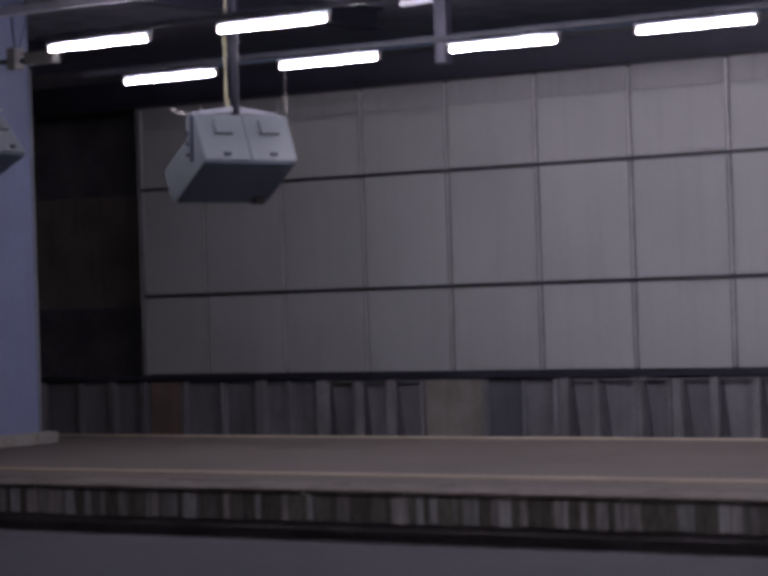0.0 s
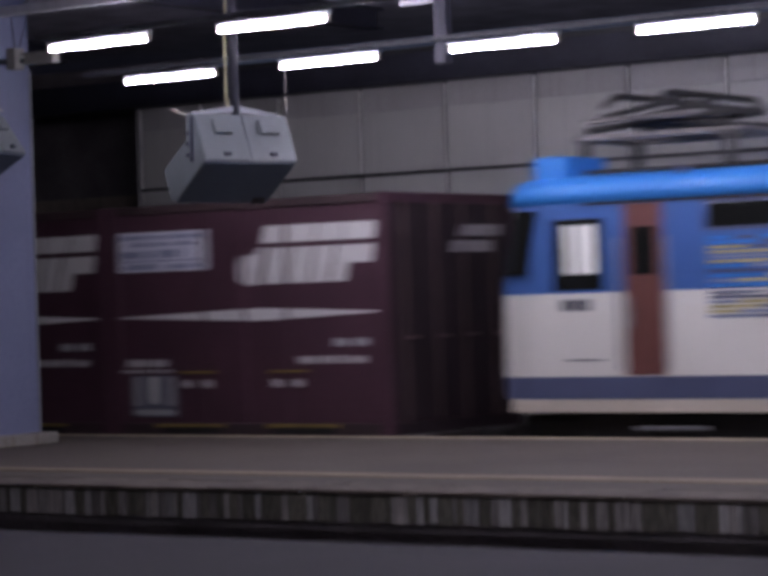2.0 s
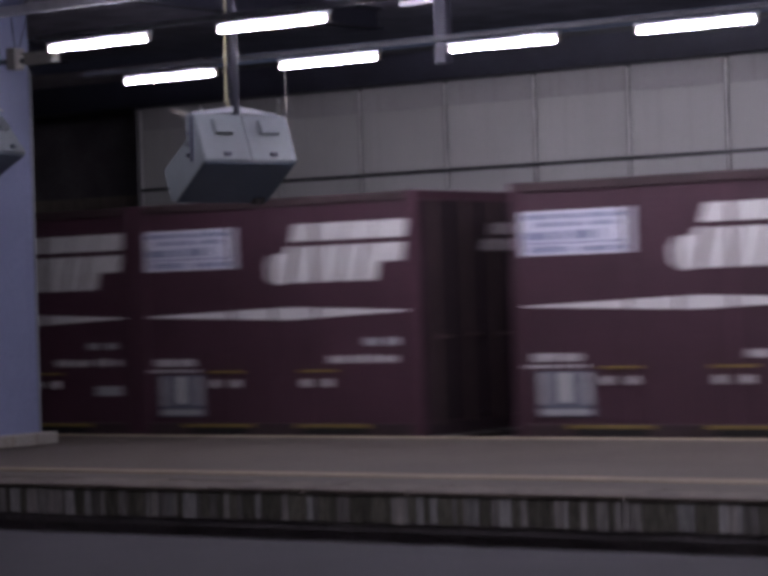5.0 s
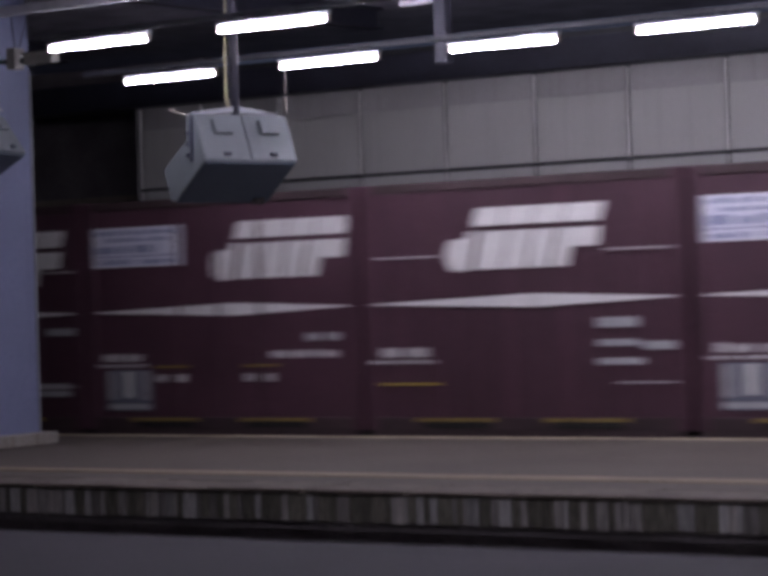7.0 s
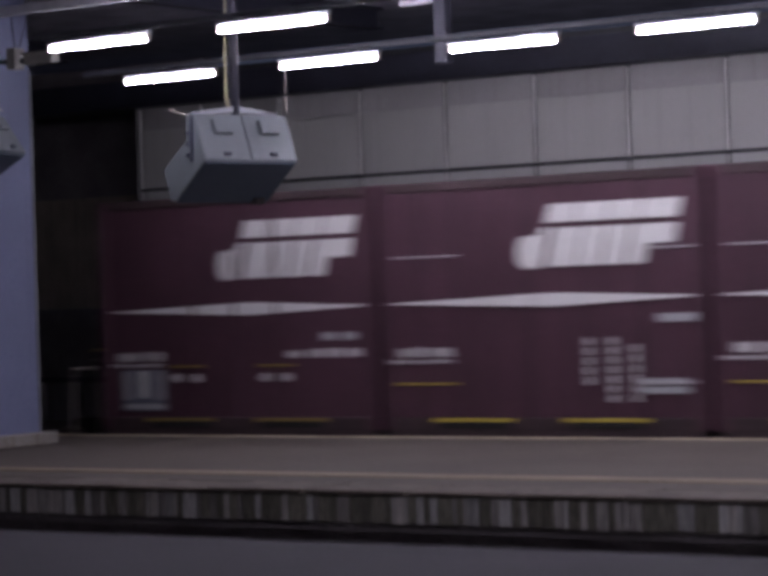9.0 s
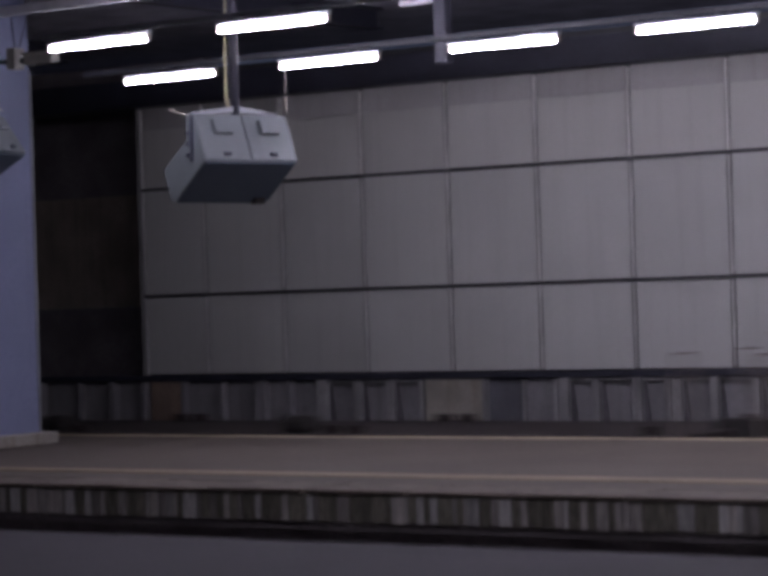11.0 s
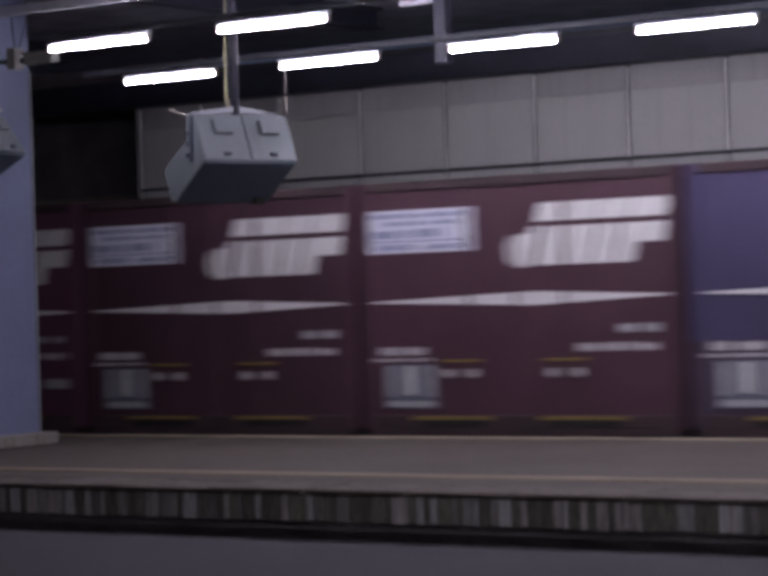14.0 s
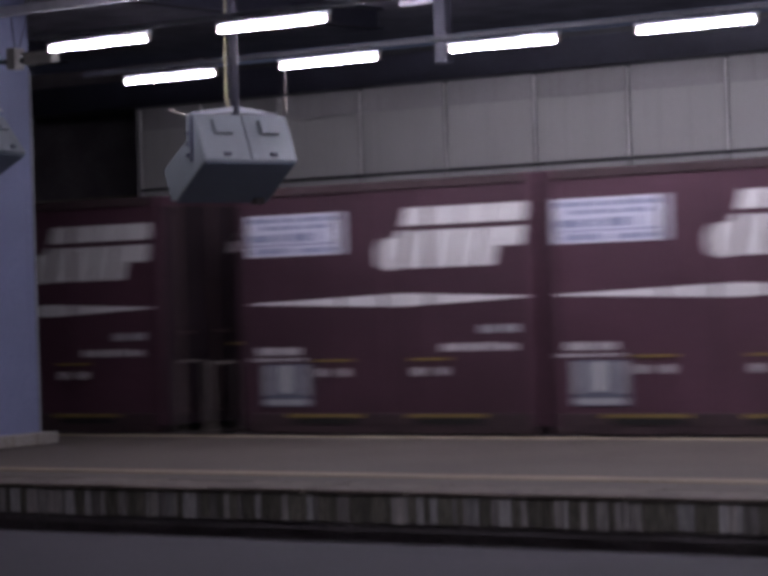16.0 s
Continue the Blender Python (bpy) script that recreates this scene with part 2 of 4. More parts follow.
while x < 3.0:
    w = random.choice((0.04, 0.05, 0.06, 0.07, 0.08, 0.10, 0.13))
    c = part("edge_panel", random.choice(edge_meshes + edge_meshes[:2] + edge_meshes[1:2]), None, plat)
    c.location = (x + w / 2, random.uniform(-0.006, 0.006), 0)
    c.scale = ((w - 0.003) / 0.4, 1, random.uniform(0.97, 1.03))
    x += w
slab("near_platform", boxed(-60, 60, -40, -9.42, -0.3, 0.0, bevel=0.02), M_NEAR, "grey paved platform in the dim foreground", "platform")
slab("near_platform_footing", boxed(-60, 60, -40, -9.9, -1.26, -0.3), M_VOID, "dark recessed platform footing", "platform")

# ---- wall behind the far track ----
WY = 3.2
PITCH, W0 = 1.2087, -16.29
Z0, Z1, Z2, Z3 = 0.512, 1.507, 2.840, 3.863
ZB = 3.58
wall = tagged(new("wall_north"), "wall of grey painted panels with steel joints", "wall", kind="structure")
part("backing", boxed(-20.9, 40, WY + 0.06, WY + 0.3, 0.45, 4.3), M_JOINT, wall)
xs = [-20.9] + [W0 + PITCH * k for k in range(-3, 14)]
for i in range(len(xs) - 1):
    for za, zb in ((Z0, Z1), (Z1, Z2), (Z2, ZB)):
        part("panel", boxed(xs[i] + 0.034, xs[i + 1] - 0.034, WY, WY + 0.055, za + 0.018, zb - (0.018 if zb < ZB else 0.001), bevel=0.006), M_PANEL if zb < ZB else M_PANEL_TOP, wall)
    part("top_band", boxed(xs[i] + 0.034, xs[i + 1] - 0.034, WY + 0.004, WY + 0.055, ZB + 0.001, Z3 - 0.002, bevel=0.003), M_BAND, wall, "darker band along the panel tops")
for i, xx in enumerate(xs):
    for za, zb in ((Z0, Z1), (Z1, Z2)):
        part("batten", boxed(xx - 0.012, xx + 0.012, WY - 0.006, WY + 0.06, za + 0.024, zb - 0.024), M_BATTEN, wall)
    # top-row battens carry the lamplight from above in a paler colour
    part("batten", boxed(xx - 0.010, xx + 0.010, WY - 0.014, WY + 0.06, Z2 + 0.02, Z3 - 0.02), M_BATTEN_LIT, wall, "steel batten coloured paler for lamplight")
for zz in (Z1, Z2):
    part("joint_rail", boxed(-20.9, 6, WY - 0.018, WY + 0.06, zz - 0.022, zz + 0.020), M_JOINT, wall)
part("base_rail", boxed(-26, 40, WY - 0.03, WY + 0.2, Z0 - 0.06, Z0), M_BEAM_DARK, wall)
part("end_post", boxed(-20.96, -20.9, WY - 0.02, WY + 0.3, 0.45, 4.3), M_POST, wall)
slab("head_beam", boxed(-24, 40, WY - 0.25, WY + 0.3, Z3 + 0.0, Z3 + 0.34, bevel=0.01), M_BEAM_DARK, "dark blue painted steel beam along the wall head", "beam")

low = tagged(new("lower_wall"), "old concrete panel wall with upright posts and painted shadow wedges", "wall", kind="structure")
part("backing", boxed(-40, 40, WY + 0.12, WY + 0.3, -1.3, 0.45), M_JOINT, low)
# each post: its two edges along the wall
POSTS = [(-24.3, -24.2), (-23.5, -23.4), (-22.75, -22.68), (-22.1, -22.03), (-21.55, -21.45), (-21.01, -20.92), (-20.36, -20.30), (-19.74, -19.68),
         (-19.18, -19.03), (-18.72, -18.64), (-18.25, -18.10), (-17.71, -17.60), (-17.24, -17.13), (-16.765, -16.71), (-15.885, -15.85),
         (-15.36, -15.33), (-14.94, -14.75), (-14.425, -14.345), (-13.93, -13.82), (-13.49, -13.325), (-12.965, -12.87), (-12.47, -12.385)]
POSTS += [(-11.95 + 0.5 * k, -11.84 + 0.5 * k) for k in range(24)]
for i, (xa, xb) in enumerate(POSTS):
    dim = xa < -18.4
    top = 0.435 - 0.012 * (i % 2)
    if xb - xa > 0.15 and xa > -18:
        # a pair of posts with an open joint between them
        mid = (xa + xb) / 2 - 0.03
        spans = ((xa, mid - 0.008), (mid + 0.008, xb))
    else:
        spans = ((xa, xb),)
    for pa, pb in spans:
        part("post", boxed(pa, pb, WY - 0.02 - 0.01 * (i % 3), WY + 0.13, -1.28, top, bevel=0.008), M_SLAB if dim else M_POST, low)
for i in range(len(POSTS) - 1):
    a, b = POSTS[i][1], POSTS[i + 1][0]
    mat_, yy = M_SLAB, WY + 0.07
    if abs(a + 16.71) < 0.01:
        mat_, yy, a = M_CONCRETE_PALE, WY - 0.015, a + 0.03
    elif abs(a + 15.85) < 0.01:
        mat_ = M_CONCRETE_BLUE
    elif abs(a + 20.92) < 0.01:
        mat_, yy, a = M_SLAB_BROWN, WY + 0.01, a + 0.05
    bm = bmesh.new()
    # each slab leans a little in its slot
    prism(bm, [(a + 0.003, yy, 0.43), (b - 0.003, yy + 0.01, 0.43), (b - 0.003, yy + 0.01, -1.28), (a + 0.003, yy - 0.01, -1.28)], (0, 0.035, 0))
    part("slab", bm, mat_, low)
    if mat_ is M_SLAB and a > -18.3 and abs(a + 15.33) > 0.01:
        part("cap", boxed(a + 0.004, b - 0.004, WY - 0.012, yy + 0.03, 0.404, 0.424, bevel=0.004), M_POST, low)
        # a dark wedge that imitates the slanting shadow across the slab
        bm = bmesh.new()
        prism(bm, [(a + 0.004, yy - 0.032, 0.39), (a + 0.025, yy - 0.032, 0.39), (a + 0.22, yy - 0.042, -1.28), (a + 0.004, yy - 0.042, -1.28)], (0, 0.03, 0))
        part("brace", bm, M_SHADOW_WEDGE, low, "dark wedge for the slanting shadow")

recess = tagged(new("dark_recess"), "unlit brown wall of the recess beyond the panels", "wall", kind="structure")
part("back_wall", boxed(-60, -20.97, 4.6, 4.8, 2.868, 4.6), M_RECESS, recess)
part("boarding", boxed(-60, -20.97, 4.57, 4.8, 1.38, 2.866), M_RECESS_BOARD, recess, "dim brown boarding")
part("back_wall", boxed(-60, -20.97, 4.6, 4.8, -1.3, 1.378), M_RECESS, recess)

# ---- ceiling ----
slab("ceiling", boxed(-60, 40, -42, 6, 4.75, 4.95), M_CEIL, "dark sooty ceiling over the tracks", "ceiling")
slab("wall_south", boxed(-60, 40, -40.3, -40, -1.3, 4.75), M_DARKWALL, "plain dark wall behind the near platform", "wall")


def build_joist(x):
    j = thing("roof_joist", "dark painted steel roof joist across the platform", "beam", "roof joists")
    part("web", boxed(x - 0.01, x + 0.01, -9.0, 2.9, 4.52, 4.72), M_BEAM_DARK, j)
    part("flange", boxed(x - 0.1, x + 0.1, -9.0, 2.9, 4.5, 4.52), M_BEAM_DARK, j)
    part("flange", boxed(x - 0.1, x + 0.1, -9.0, 2.9, 4.72, 4.745), M_BEAM_DARK, j)


for xx in (-21.9, -17.0, -12.1, -7.2, -2.3):
    build_joist(xx)

beam = thing("lattice_beam", "grey steel lattice beam carried by the column", "beam")
for zz in (4.375, 4.62):
    part("chord", boxed(-30, 8, -2.3, -2.18, zz, zz + 0.09, bevel=0.008), M_PALE_STEEL, beam)
for i in range(30):
    xx = -22 + i * 0.6
    part("lacing", rods(((xx, -2.24, 4.42), (xx + (0.3 if i % 2 else -0.3), -2.24, 4.63)), r=0.015), M_STEEL, beam)


# ---- column ----
def build_column(x, y):
    c = thing("column", "blue-grey painted steel column on a concrete base", "column", "platform columns")
    part("shaft", boxed(x - 0.45, x, y - 0.62, y, 0.12, 4.75, bevel=0.012), M_COLUMN, c)
    part("flange", boxed(x - 0.5, x + 0.04, y - 1.15, y - 0.62, 0.12, 4.75, bevel=0.012), M_COLUMN, c)
    part("corner_strip", boxed(x - 0.05, x + 0.012, y - 0.02, y + 0.012, 0.12, 3.85), M_STEEL, c)
    part("base", boxed(x - 0.62, x + 0.13, y - 1.4, y + 0.14, 0.0, 0.125, bevel=0.015), M_CONCRETE_PALE, c, "pale concrete base")
    return c


build_column(-18.09, -1.80)


# ---- fluorescent lamps ----
def build_lamp(tube=M_TUBE):
    f = thing("fluorescent_lamp", "lit white fluorescent lamp under a thin steel channel", "lamp", "platform fluorescent lamps")
    bm = bmesh.new()
    rod(bm, (-0.57, 0, 0), (0.57, 0, 0), 0.0135, 16)
    part("tube", bm, tube, f, "glowing white tube", smooth=True)
    part("channel", boxed(-0.61, 0.61, -0.032, 0.032, 0.05, 0.08, bevel=0.006), M_STEEL, f)
    for s in (-1, 1):
        part("lamp_holder", boxed(s * 0.59 - 0.015, s * 0.59 + 0.015, -0.022, 0.022, -0.018, 0.05, bevel=0.006), M_CREAM, f)
    for s in (-0.06, 0.06):
        part("clip", boxed(0.28 + s - 0.012, 0.28 + s + 0.012, -0.02, 0.02, 0.076, 0.125), M_STEEL, f)
    return f


first = build_lamp()
first.matrix_basis = pose(-16.455 + 1.985, -1.5, 3.667)
# the two lamps at the row's ends are dimmed to darken the left side
old = build_lamp(M_TUBE_DIM)
old.matrix_basis = pose(-16.455, -1.5, 3.667)
copy_thing(old, pose(-15.10, -4.1, 3.727))
for k in range(2, 12):
    copy_thing(first, pose(-16.455 + 1.985 * k, -1.5, 3.667))
for k in (1, 3, 4, 5, 6, 7, 8, 9):
    copy_thing(first, pose(-15.10 + 1.96 * k, -4.1, 3.727))
# the same lamps, added unseen over the platform on this side as fill light
for k in range(4):
    copy_thing(first, pose(-9.5 + 3.97 * k, -11.6, 3.7))

# the last rail, at y -11.6, is likewise added for the unseen fill lamps
for name_y, zz, x0 in ((-1.5, 3.795, -17.6), (-4.1, 3.855, -15.85), (-11.6, 3.82, -10.6)):
    duct = thing("lamp_rail", "thin grey steel rail that carries the lamps", "rail", "lamp rails")
    part("bar", boxed(x0, 12, name_y - 0.025, name_y + 0.025, zz - 0.033, zz + 0.02, bevel=0.006), M_STEEL_DARK, duct)
    for k in range(4):
        part("hanger", rods(((x0 + 9.0 + 4.0 * k, name_y, zz), (x0 + 9.0 + 4.0 * k, name_y, 4.75)), r=0.012), M_STEEL_DARK, duct)

post = thing("hanger_post", "blue-grey steel post hanging from the ceiling", "post")
part("post", boxed(-13.95, -13.81, -0.46, -0.34, 3.675, 4.75, bevel=0.01), M_HANGING, post)
part("bracket", boxed(-14.37, -13.95, -0.43, -0.37, 4.28, 4.33), M_PALE_STEEL, post)


# ---- monitor cabinets ----
TURN = math.radians(-14.8)
A_DIR = Vector((0.255, 0.967, 0))
D_DIR = Vector((-0.967, 0.255, 0))
SC = 1.04


def build_cabinet(drop=0.327):
    """Origin at the lower near corner of the back; +Y of the thing runs along the width, -X towards the screens."""
    c = thing("monitor_cabinet", "grey steel monitor cabinet with two rear doors hanging from a pole", "monitor cabinet", "hanging monitor cabinets")
    W = 1.05
    profile = [(0.0, 0.0), (0.158, 0.415), (0.262, 0.42), (0.267, 0.195), (0.615, -0.05), (0.52, -drop - 0.003), (0.44, -drop + 0.002)]

    def p3(u, w, a):
        return (-u * SC, a, w * SC)

    body = [(0.0, 0.0), (0.158, 0.415), (0.235, 0.41), (0.24, 0.19), (0.55, -0.06), (0.466, -drop)]
    bm = bmesh.new()
    prism(bm, [p3(u, w, 0.012) for u, w in body], (0, W - 0.024, 0))
    part("shell", bm, M_CABINET, c)
    for a in (0.0, W - 0.012):
        bm = bmesh.new()
        prism(bm, [p3(u, w, a) for u, w in profile], (0, 0.012, 0))
        part("side_panel", bm, M_CABINET, c)
    # the underside's shade is put into its darker blue-grey colour
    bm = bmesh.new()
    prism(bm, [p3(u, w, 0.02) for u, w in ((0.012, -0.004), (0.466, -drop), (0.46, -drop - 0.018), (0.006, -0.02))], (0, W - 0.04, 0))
    part("underside", bm, M_UNDERSIDE, c, "underside panel with shade in its colour")
    n = Vector((0.415, 0, 0.158)).normalized()
    for i in range(2):
        a0, a1 = 0.008 + i * W / 2, W / 2 - 0.004 + i * W / 2
        bm = bmesh.new()
        prism(bm, [Vector(p3(0.158 * t, 0.415 * t, a)) for t, a in ((0.01, a0), (0.01, a1), (0.97, a1), (0.97, a0))], n * 0.014)
        d = part("door", bm, M_CABINET, c)
        m = (a0 + a1) / 2 - 0.005
        bm = bmesh.new()
        prism(bm, [Vector(p3(0.158 * t, 0.415 * t, a)) + n * 0.014 for t, a in ((0.55, m - 0.1), (0.55, m + 0.1), (0.84, m + 0.1), (0.84, m - 0.1))], n * 0.05)
        part("vent_hood", bm, M_CABINET, d)
        bm = bmesh.new()
        prism(bm, [Vector(p3(0.158 * t, 0.415 * t, a)) + n * 0.014 for t, a in ((0.09, m - 0.035), (0.09, m + 0.035), (0.16, m + 0.035), (0.16, m - 0.035))], n * 0.022)
        part("latch", bm, M_CABINET_DARK, d)
        bm = bmesh.new()
        prism(bm, [p3(u, w, a0 + 0.04) for u, w in ((0.475, 0.027 - drop), (0.548, -0.08), (0.565, -0.085), (0.492, 0.022 - drop))], (0, W / 2 - 0.09, 0))
        part("screen", bm, M_GLASS_DARK, c, "dark monitor screen")
    bm = bmesh.new()
    prism(bm, [p3(u, w, -0.014) for u, w in ((0.158, 0.40), (0.190, 0.40), (0.202, 0.0), (0.166, 0.0))], (0, 0.02, 0))
    part("hinge_strip", bm, M_CABINET_DARK, c)
    for w in (0.06, 0.16, 0.25):
        part("bolt", rods((p3(0.245, w, -0.016), p3(0.245, w, 0.01)), r=0.018), M_CABINET_DARK, c)
    part("pole", rods((p3(0.22, 0.40, W / 2), p3(0.22, 2.0, W / 2)), r=0.042, seg=16), M_HANGING, c, "blue-grey hanging pole", smooth=True)
    for off, bend in ((0.088, 0.075), (0.110, 0.060)):
        part("cable", rods((p3(0.22, 0.44, W / 2 - off + 0.03), p3(0.22, 0.58, W / 2 - off)), (p3(0.22, 0.58, W / 2 - off), p3(0.22, 0.95, W / 2 - bend - 0.03)), (p3(0.22, 0.95, W / 2 - bend - 0.03), p3(0.22, 1.5, W / 2 - 0.075)), r=0.007), M_CABLE, c, "yellowed cream cable")
    for s, e in ((-1, 0.02), (1, W - 0.05)):
        bm = bmesh.new()
        prism(bm, [p3(0.2, 0.50, W / 2), p3(0.2, 0.44, W / 2), p3(0.2, 0.415, e), p3(0.2, 0.435, e)], (-0.05, 0, 0))
        part("gusset", bm, M_STEEL, c)
    part("antenna_arm", rods((p3(0.24, 0.41, 0.02), p3(0.42, 0.47, -0.05)), r=0.012), M_CREAM, c)
    part("cable_gland", boxed(-0.46 * SC, -0.38 * SC, W - 0.2, W - 0.08, (-drop - 0.033) * SC, (-drop + 0.027) * SC, bevel=0.012), M_BLACK, c)
    return c


CAB = Matrix.Translation((-14.49, -3.40, 2.68)) @ Matrix.Rotation(TURN, 4, "Z")
cab = build_cabinet()
cab.matrix_basis = CAB
corner = CAB @ Vector((0, 1.08, 0)) + Vector((-3.44, 0.0, 0.275))
cab_2 = build_cabinet(0.175)
cab_2.matrix_basis = (Matrix.Translation(corner) @ Matrix.Rotation(TURN + math.radians(33), 4, "Z") @ Matrix.Translation((0, -1.05, 0)))
# the second one is tipped further down on its pole
for ch in cab_2.children:
    if not ch.name.startswith(("pole", "cable", "gusset", "antenna")):
        ch.matrix_basis = Matrix.Rotation(math.radians(-12), 4, "Y")

sw = thing("pull_switch", "small pull switch hanging on a thin cord", "switch")
part("cord", rods(((-14.32, -2.4, 3.27), (-14.32, -2.4, 3.62)), r=0.003), M_CREAM, sw)
part("grip", rods(((-14.32, -2.4, 3.15), (-14.32, -2.4, 3.27)), r=0.010), M_CREAM, sw)

cctv = thing("security_camera", "cream security camera on a bracket beside the column", "security camera")
part("housing", boxed(-17.40, -17.02, -2.62, -2.50, 3.81, 3.91, bevel=0.015), M_CCTV, cctv)
part("hood", boxed(-17.42, -16.98, -2.64, -2.48, 3.91, 3.93, bevel=0.005), M_CCTV, cctv)
part("bracket", rods(((-17.40, -2.55, 3.86), (-18.03, -2.55, 3.88)), r=0.025), M_STEEL_DARK, cctv)
part("junction_box", boxed(-17.60, -17.49, -2.65, -2.5, 3.78, 3.99, bevel=0.01), M_CCTV, cctv)
part("wire", rods(((-17.57, -2.55, 3.99), (-17.85, -2.3, 4.36)), r=0.006), M_CABINET_DARK, cctv)
part("wire", rods(((-17.52, -2.55, 3.99), (-17.62, -2.3, 4.36)), r=0.005), M_CABINET_DARK, cctv)


# ---- the freight train ----
def run(t):
    """Metres that the train has gone by t seconds; it is slowly gathering speed."""
    return 13.35 * t + 0.03 * t * t + 0.0016667 * t ** 3


TIMES = [i * 1.0 for i in range(17)]
MOVERS = []
CL, CW, CH, CPITCH = 3.715, 2.45, 2.5, 3.80


def quad(bm, u0, u1, z0, z1, y, th=0.004, slant=0.0):
    prism(bm, [(u0, y, z0), (u1, y, z0), (u1 + slant, y, z1), (u0 + slant, y, z1)], (0, -th, 0))
    return bm


LETTERS = random.Random(41)


def writing(name, mat, parent, a, b, z0, z1, y, th=0.004):
    """One line of small lettering as plain bars, a bar for each word."""
    u = a
    while u < b - 0.03:
        w = min((z1 - z0) * LETTERS.uniform(1.0, 3.2), b - u)
        part(name, quad(bmesh.new(), u, u + w, z0, z1 - LETTERS.uniform(0.0, 0.25) * (z1 - z0), y, th), mat, parent)
        u += w + (z1 - z0) * LETTERS.uniform(0.35, 1.0)


def build_container(style, paint, lower=None, sign=True, label_box=True, ribs=False, stripe=True, small_logo=False, logo_u=0.0, label_u=0.0, words=0, text="", pocket=None):
    """A twelve-foot rail container; u runs from its rear end, the near side is at y = 0."""
    c = thing("freight_container", text, "container", "rail containers")
    I = 0.03
    part("body", boxed(I, CL - I, I, CW - I, 0.06, CH - 0.03), paint, c)
    if lower:
        part("lower_side", boxed(I + 0.08, CL - I - 0.08, I - 0.012, I + 0.01, 0.12, 0.83), lower, c, "dull violet lower side")
        for u in (0.0, CL - 0.11):
            part("post_foot", boxed(u - 0.004, u + 0.114, -0.004, 0.114, 0.0, 0.83, bevel=0.012), lower, c, "dull violet post foot")
    for u in (0.0, CL - 0.11):
        for y in (0.0, CW - 0.11):
            part("corner_post", boxed(u, u + 0.11, y, y + 0.11, 0.0, CH, bevel=0.012), paint, c)
    for y in (0.0, CW - 0.09):
        part("top_rail", boxed(0.11, CL - 0.11, y + 0.004, y + 0.09, CH - 0.10, CH - 0.004, bevel=0.01), M_GRIME, c, "grimy top rail")
        part("sill_lip", boxed(0.05, CL - 0.05, y + (0.006 if y == 0 else 0.068), y + (0.022 if y == 0 else 0.084), -0.072, 0.004), M_GRIME, c)
        part("bottom_rail", boxed(0.11, CL - 0.11, y + 0.004, y + 0.09, 0.0, 0.13, bevel=0.01), M_GRIME, c, "grimy bottom rail")
    for u in (0.0, CL - 0.09):
        part("end_sill", boxed(u + 0.004, u + 0.086, 0.11, CW - 0.11, 0.0, 0.13), M_END_DARK, c)
        part("end_header", boxed(u + 0.004, u + 0.086, 0.11, CW - 0.11, CH - 0.1, CH - 0.004), paint, c)
    if ribs:
        for k in range(16):
            u = 0.2 + k * 0.215
            part("rib", boxed(u, u + 0.09, 0.004, I + 0.002, 0.13, CH - 0.1, bevel=0.008), paint, c)
    else:
        for u in (1.30, 1.857, 2.415):
            part("door_seam", boxed(u - 0.02, u + 0.02, 0.014, I + 0.002, 0.13, CH - 0.1, bevel=0.005), paint, c)
    ys = 0.003 if ribs else I - 0.001
    if lower:
        ys = I - 0.013
    # fork pockets
    for u in (0.70, 2.22):
        part("fork_pocket", boxed(u, u + 0.8, -0.004, 0.02, 0.02, 0.09), M_BLACK, c, "dark fork pocket")
        part("pocket_mark", quad(bmesh.new(), u - 0.10, u + 0.86, 0.085, 0.122, 0.002), pocket or M_YELLOW_DIM, c, "yellow pocket marking")
    if stripe:
        bm = bmesh.new()
        prism(bm, [(0.07, ys, 1.275), (1.95, ys, 1.215), (2.15, ys, 1.215), (3.63, ys, 1.275), (3.63, ys, 1.285), (2.15, ys, 1.345), (1.95, ys, 1.345), (0.07, ys, 1.285)], (0, -0.004, 0))
        part("stripe", bm, M_WHITE, c, "white tapering stripe")
    # emblem in two slanted rows of plain blocks
    if small_logo:
        for u, w in ((2.52, 0.28), (2.83, 0.3), (3.16, 0.32)):
            part("emblem_block", quad(bmesh.new(), u, u + w - 0.012, 2.06, 2.16, ys, slant=0.03), M_WHITE, c)
        for u, w in ((2.36, 0.34), (2.73, 0.34), (3.10, 0.33)):
            part("emblem_block", quad(bmesh.new(), u, u + w - 0.012, 1.86, 2.03, ys, slant=0.05), M_WHITE, c)
    else:
        g = logo_u
        for u, w in ((2.10, 0.34), (2.44, 0.36), (2.80, 0.365), (3.165, 0.42)):
            part("emblem_block", quad(bmesh.new(), u + g, u + g + w - 0.022, 2.03, 2.21, ys, slant=0.06), M_WHITE, c)
        bm = bmesh.new()
        prism(bm, [(a + g, ys, b) for a, b in ((1.84, 1.59), (2.04, 1.59), (2.14, 1.985), (2.06, 1.985), (2.02, 1.91), (1.82, 1.90), (1.77, 1.80), (1.78, 1.66))], (0, -0.004, 0))
        part("emblem_block", bm, M_WHITE, c)
        for u, w in ((2.11, 0.33), (2.445, 0.27), (2.73, 0.25), (3.0, 0.21)):
            part("emblem_block", quad(bmesh.new(), u + g, u + g + w - 0.02, 1.60, 1.975, ys, slant=0.10), M_WHITE, c)
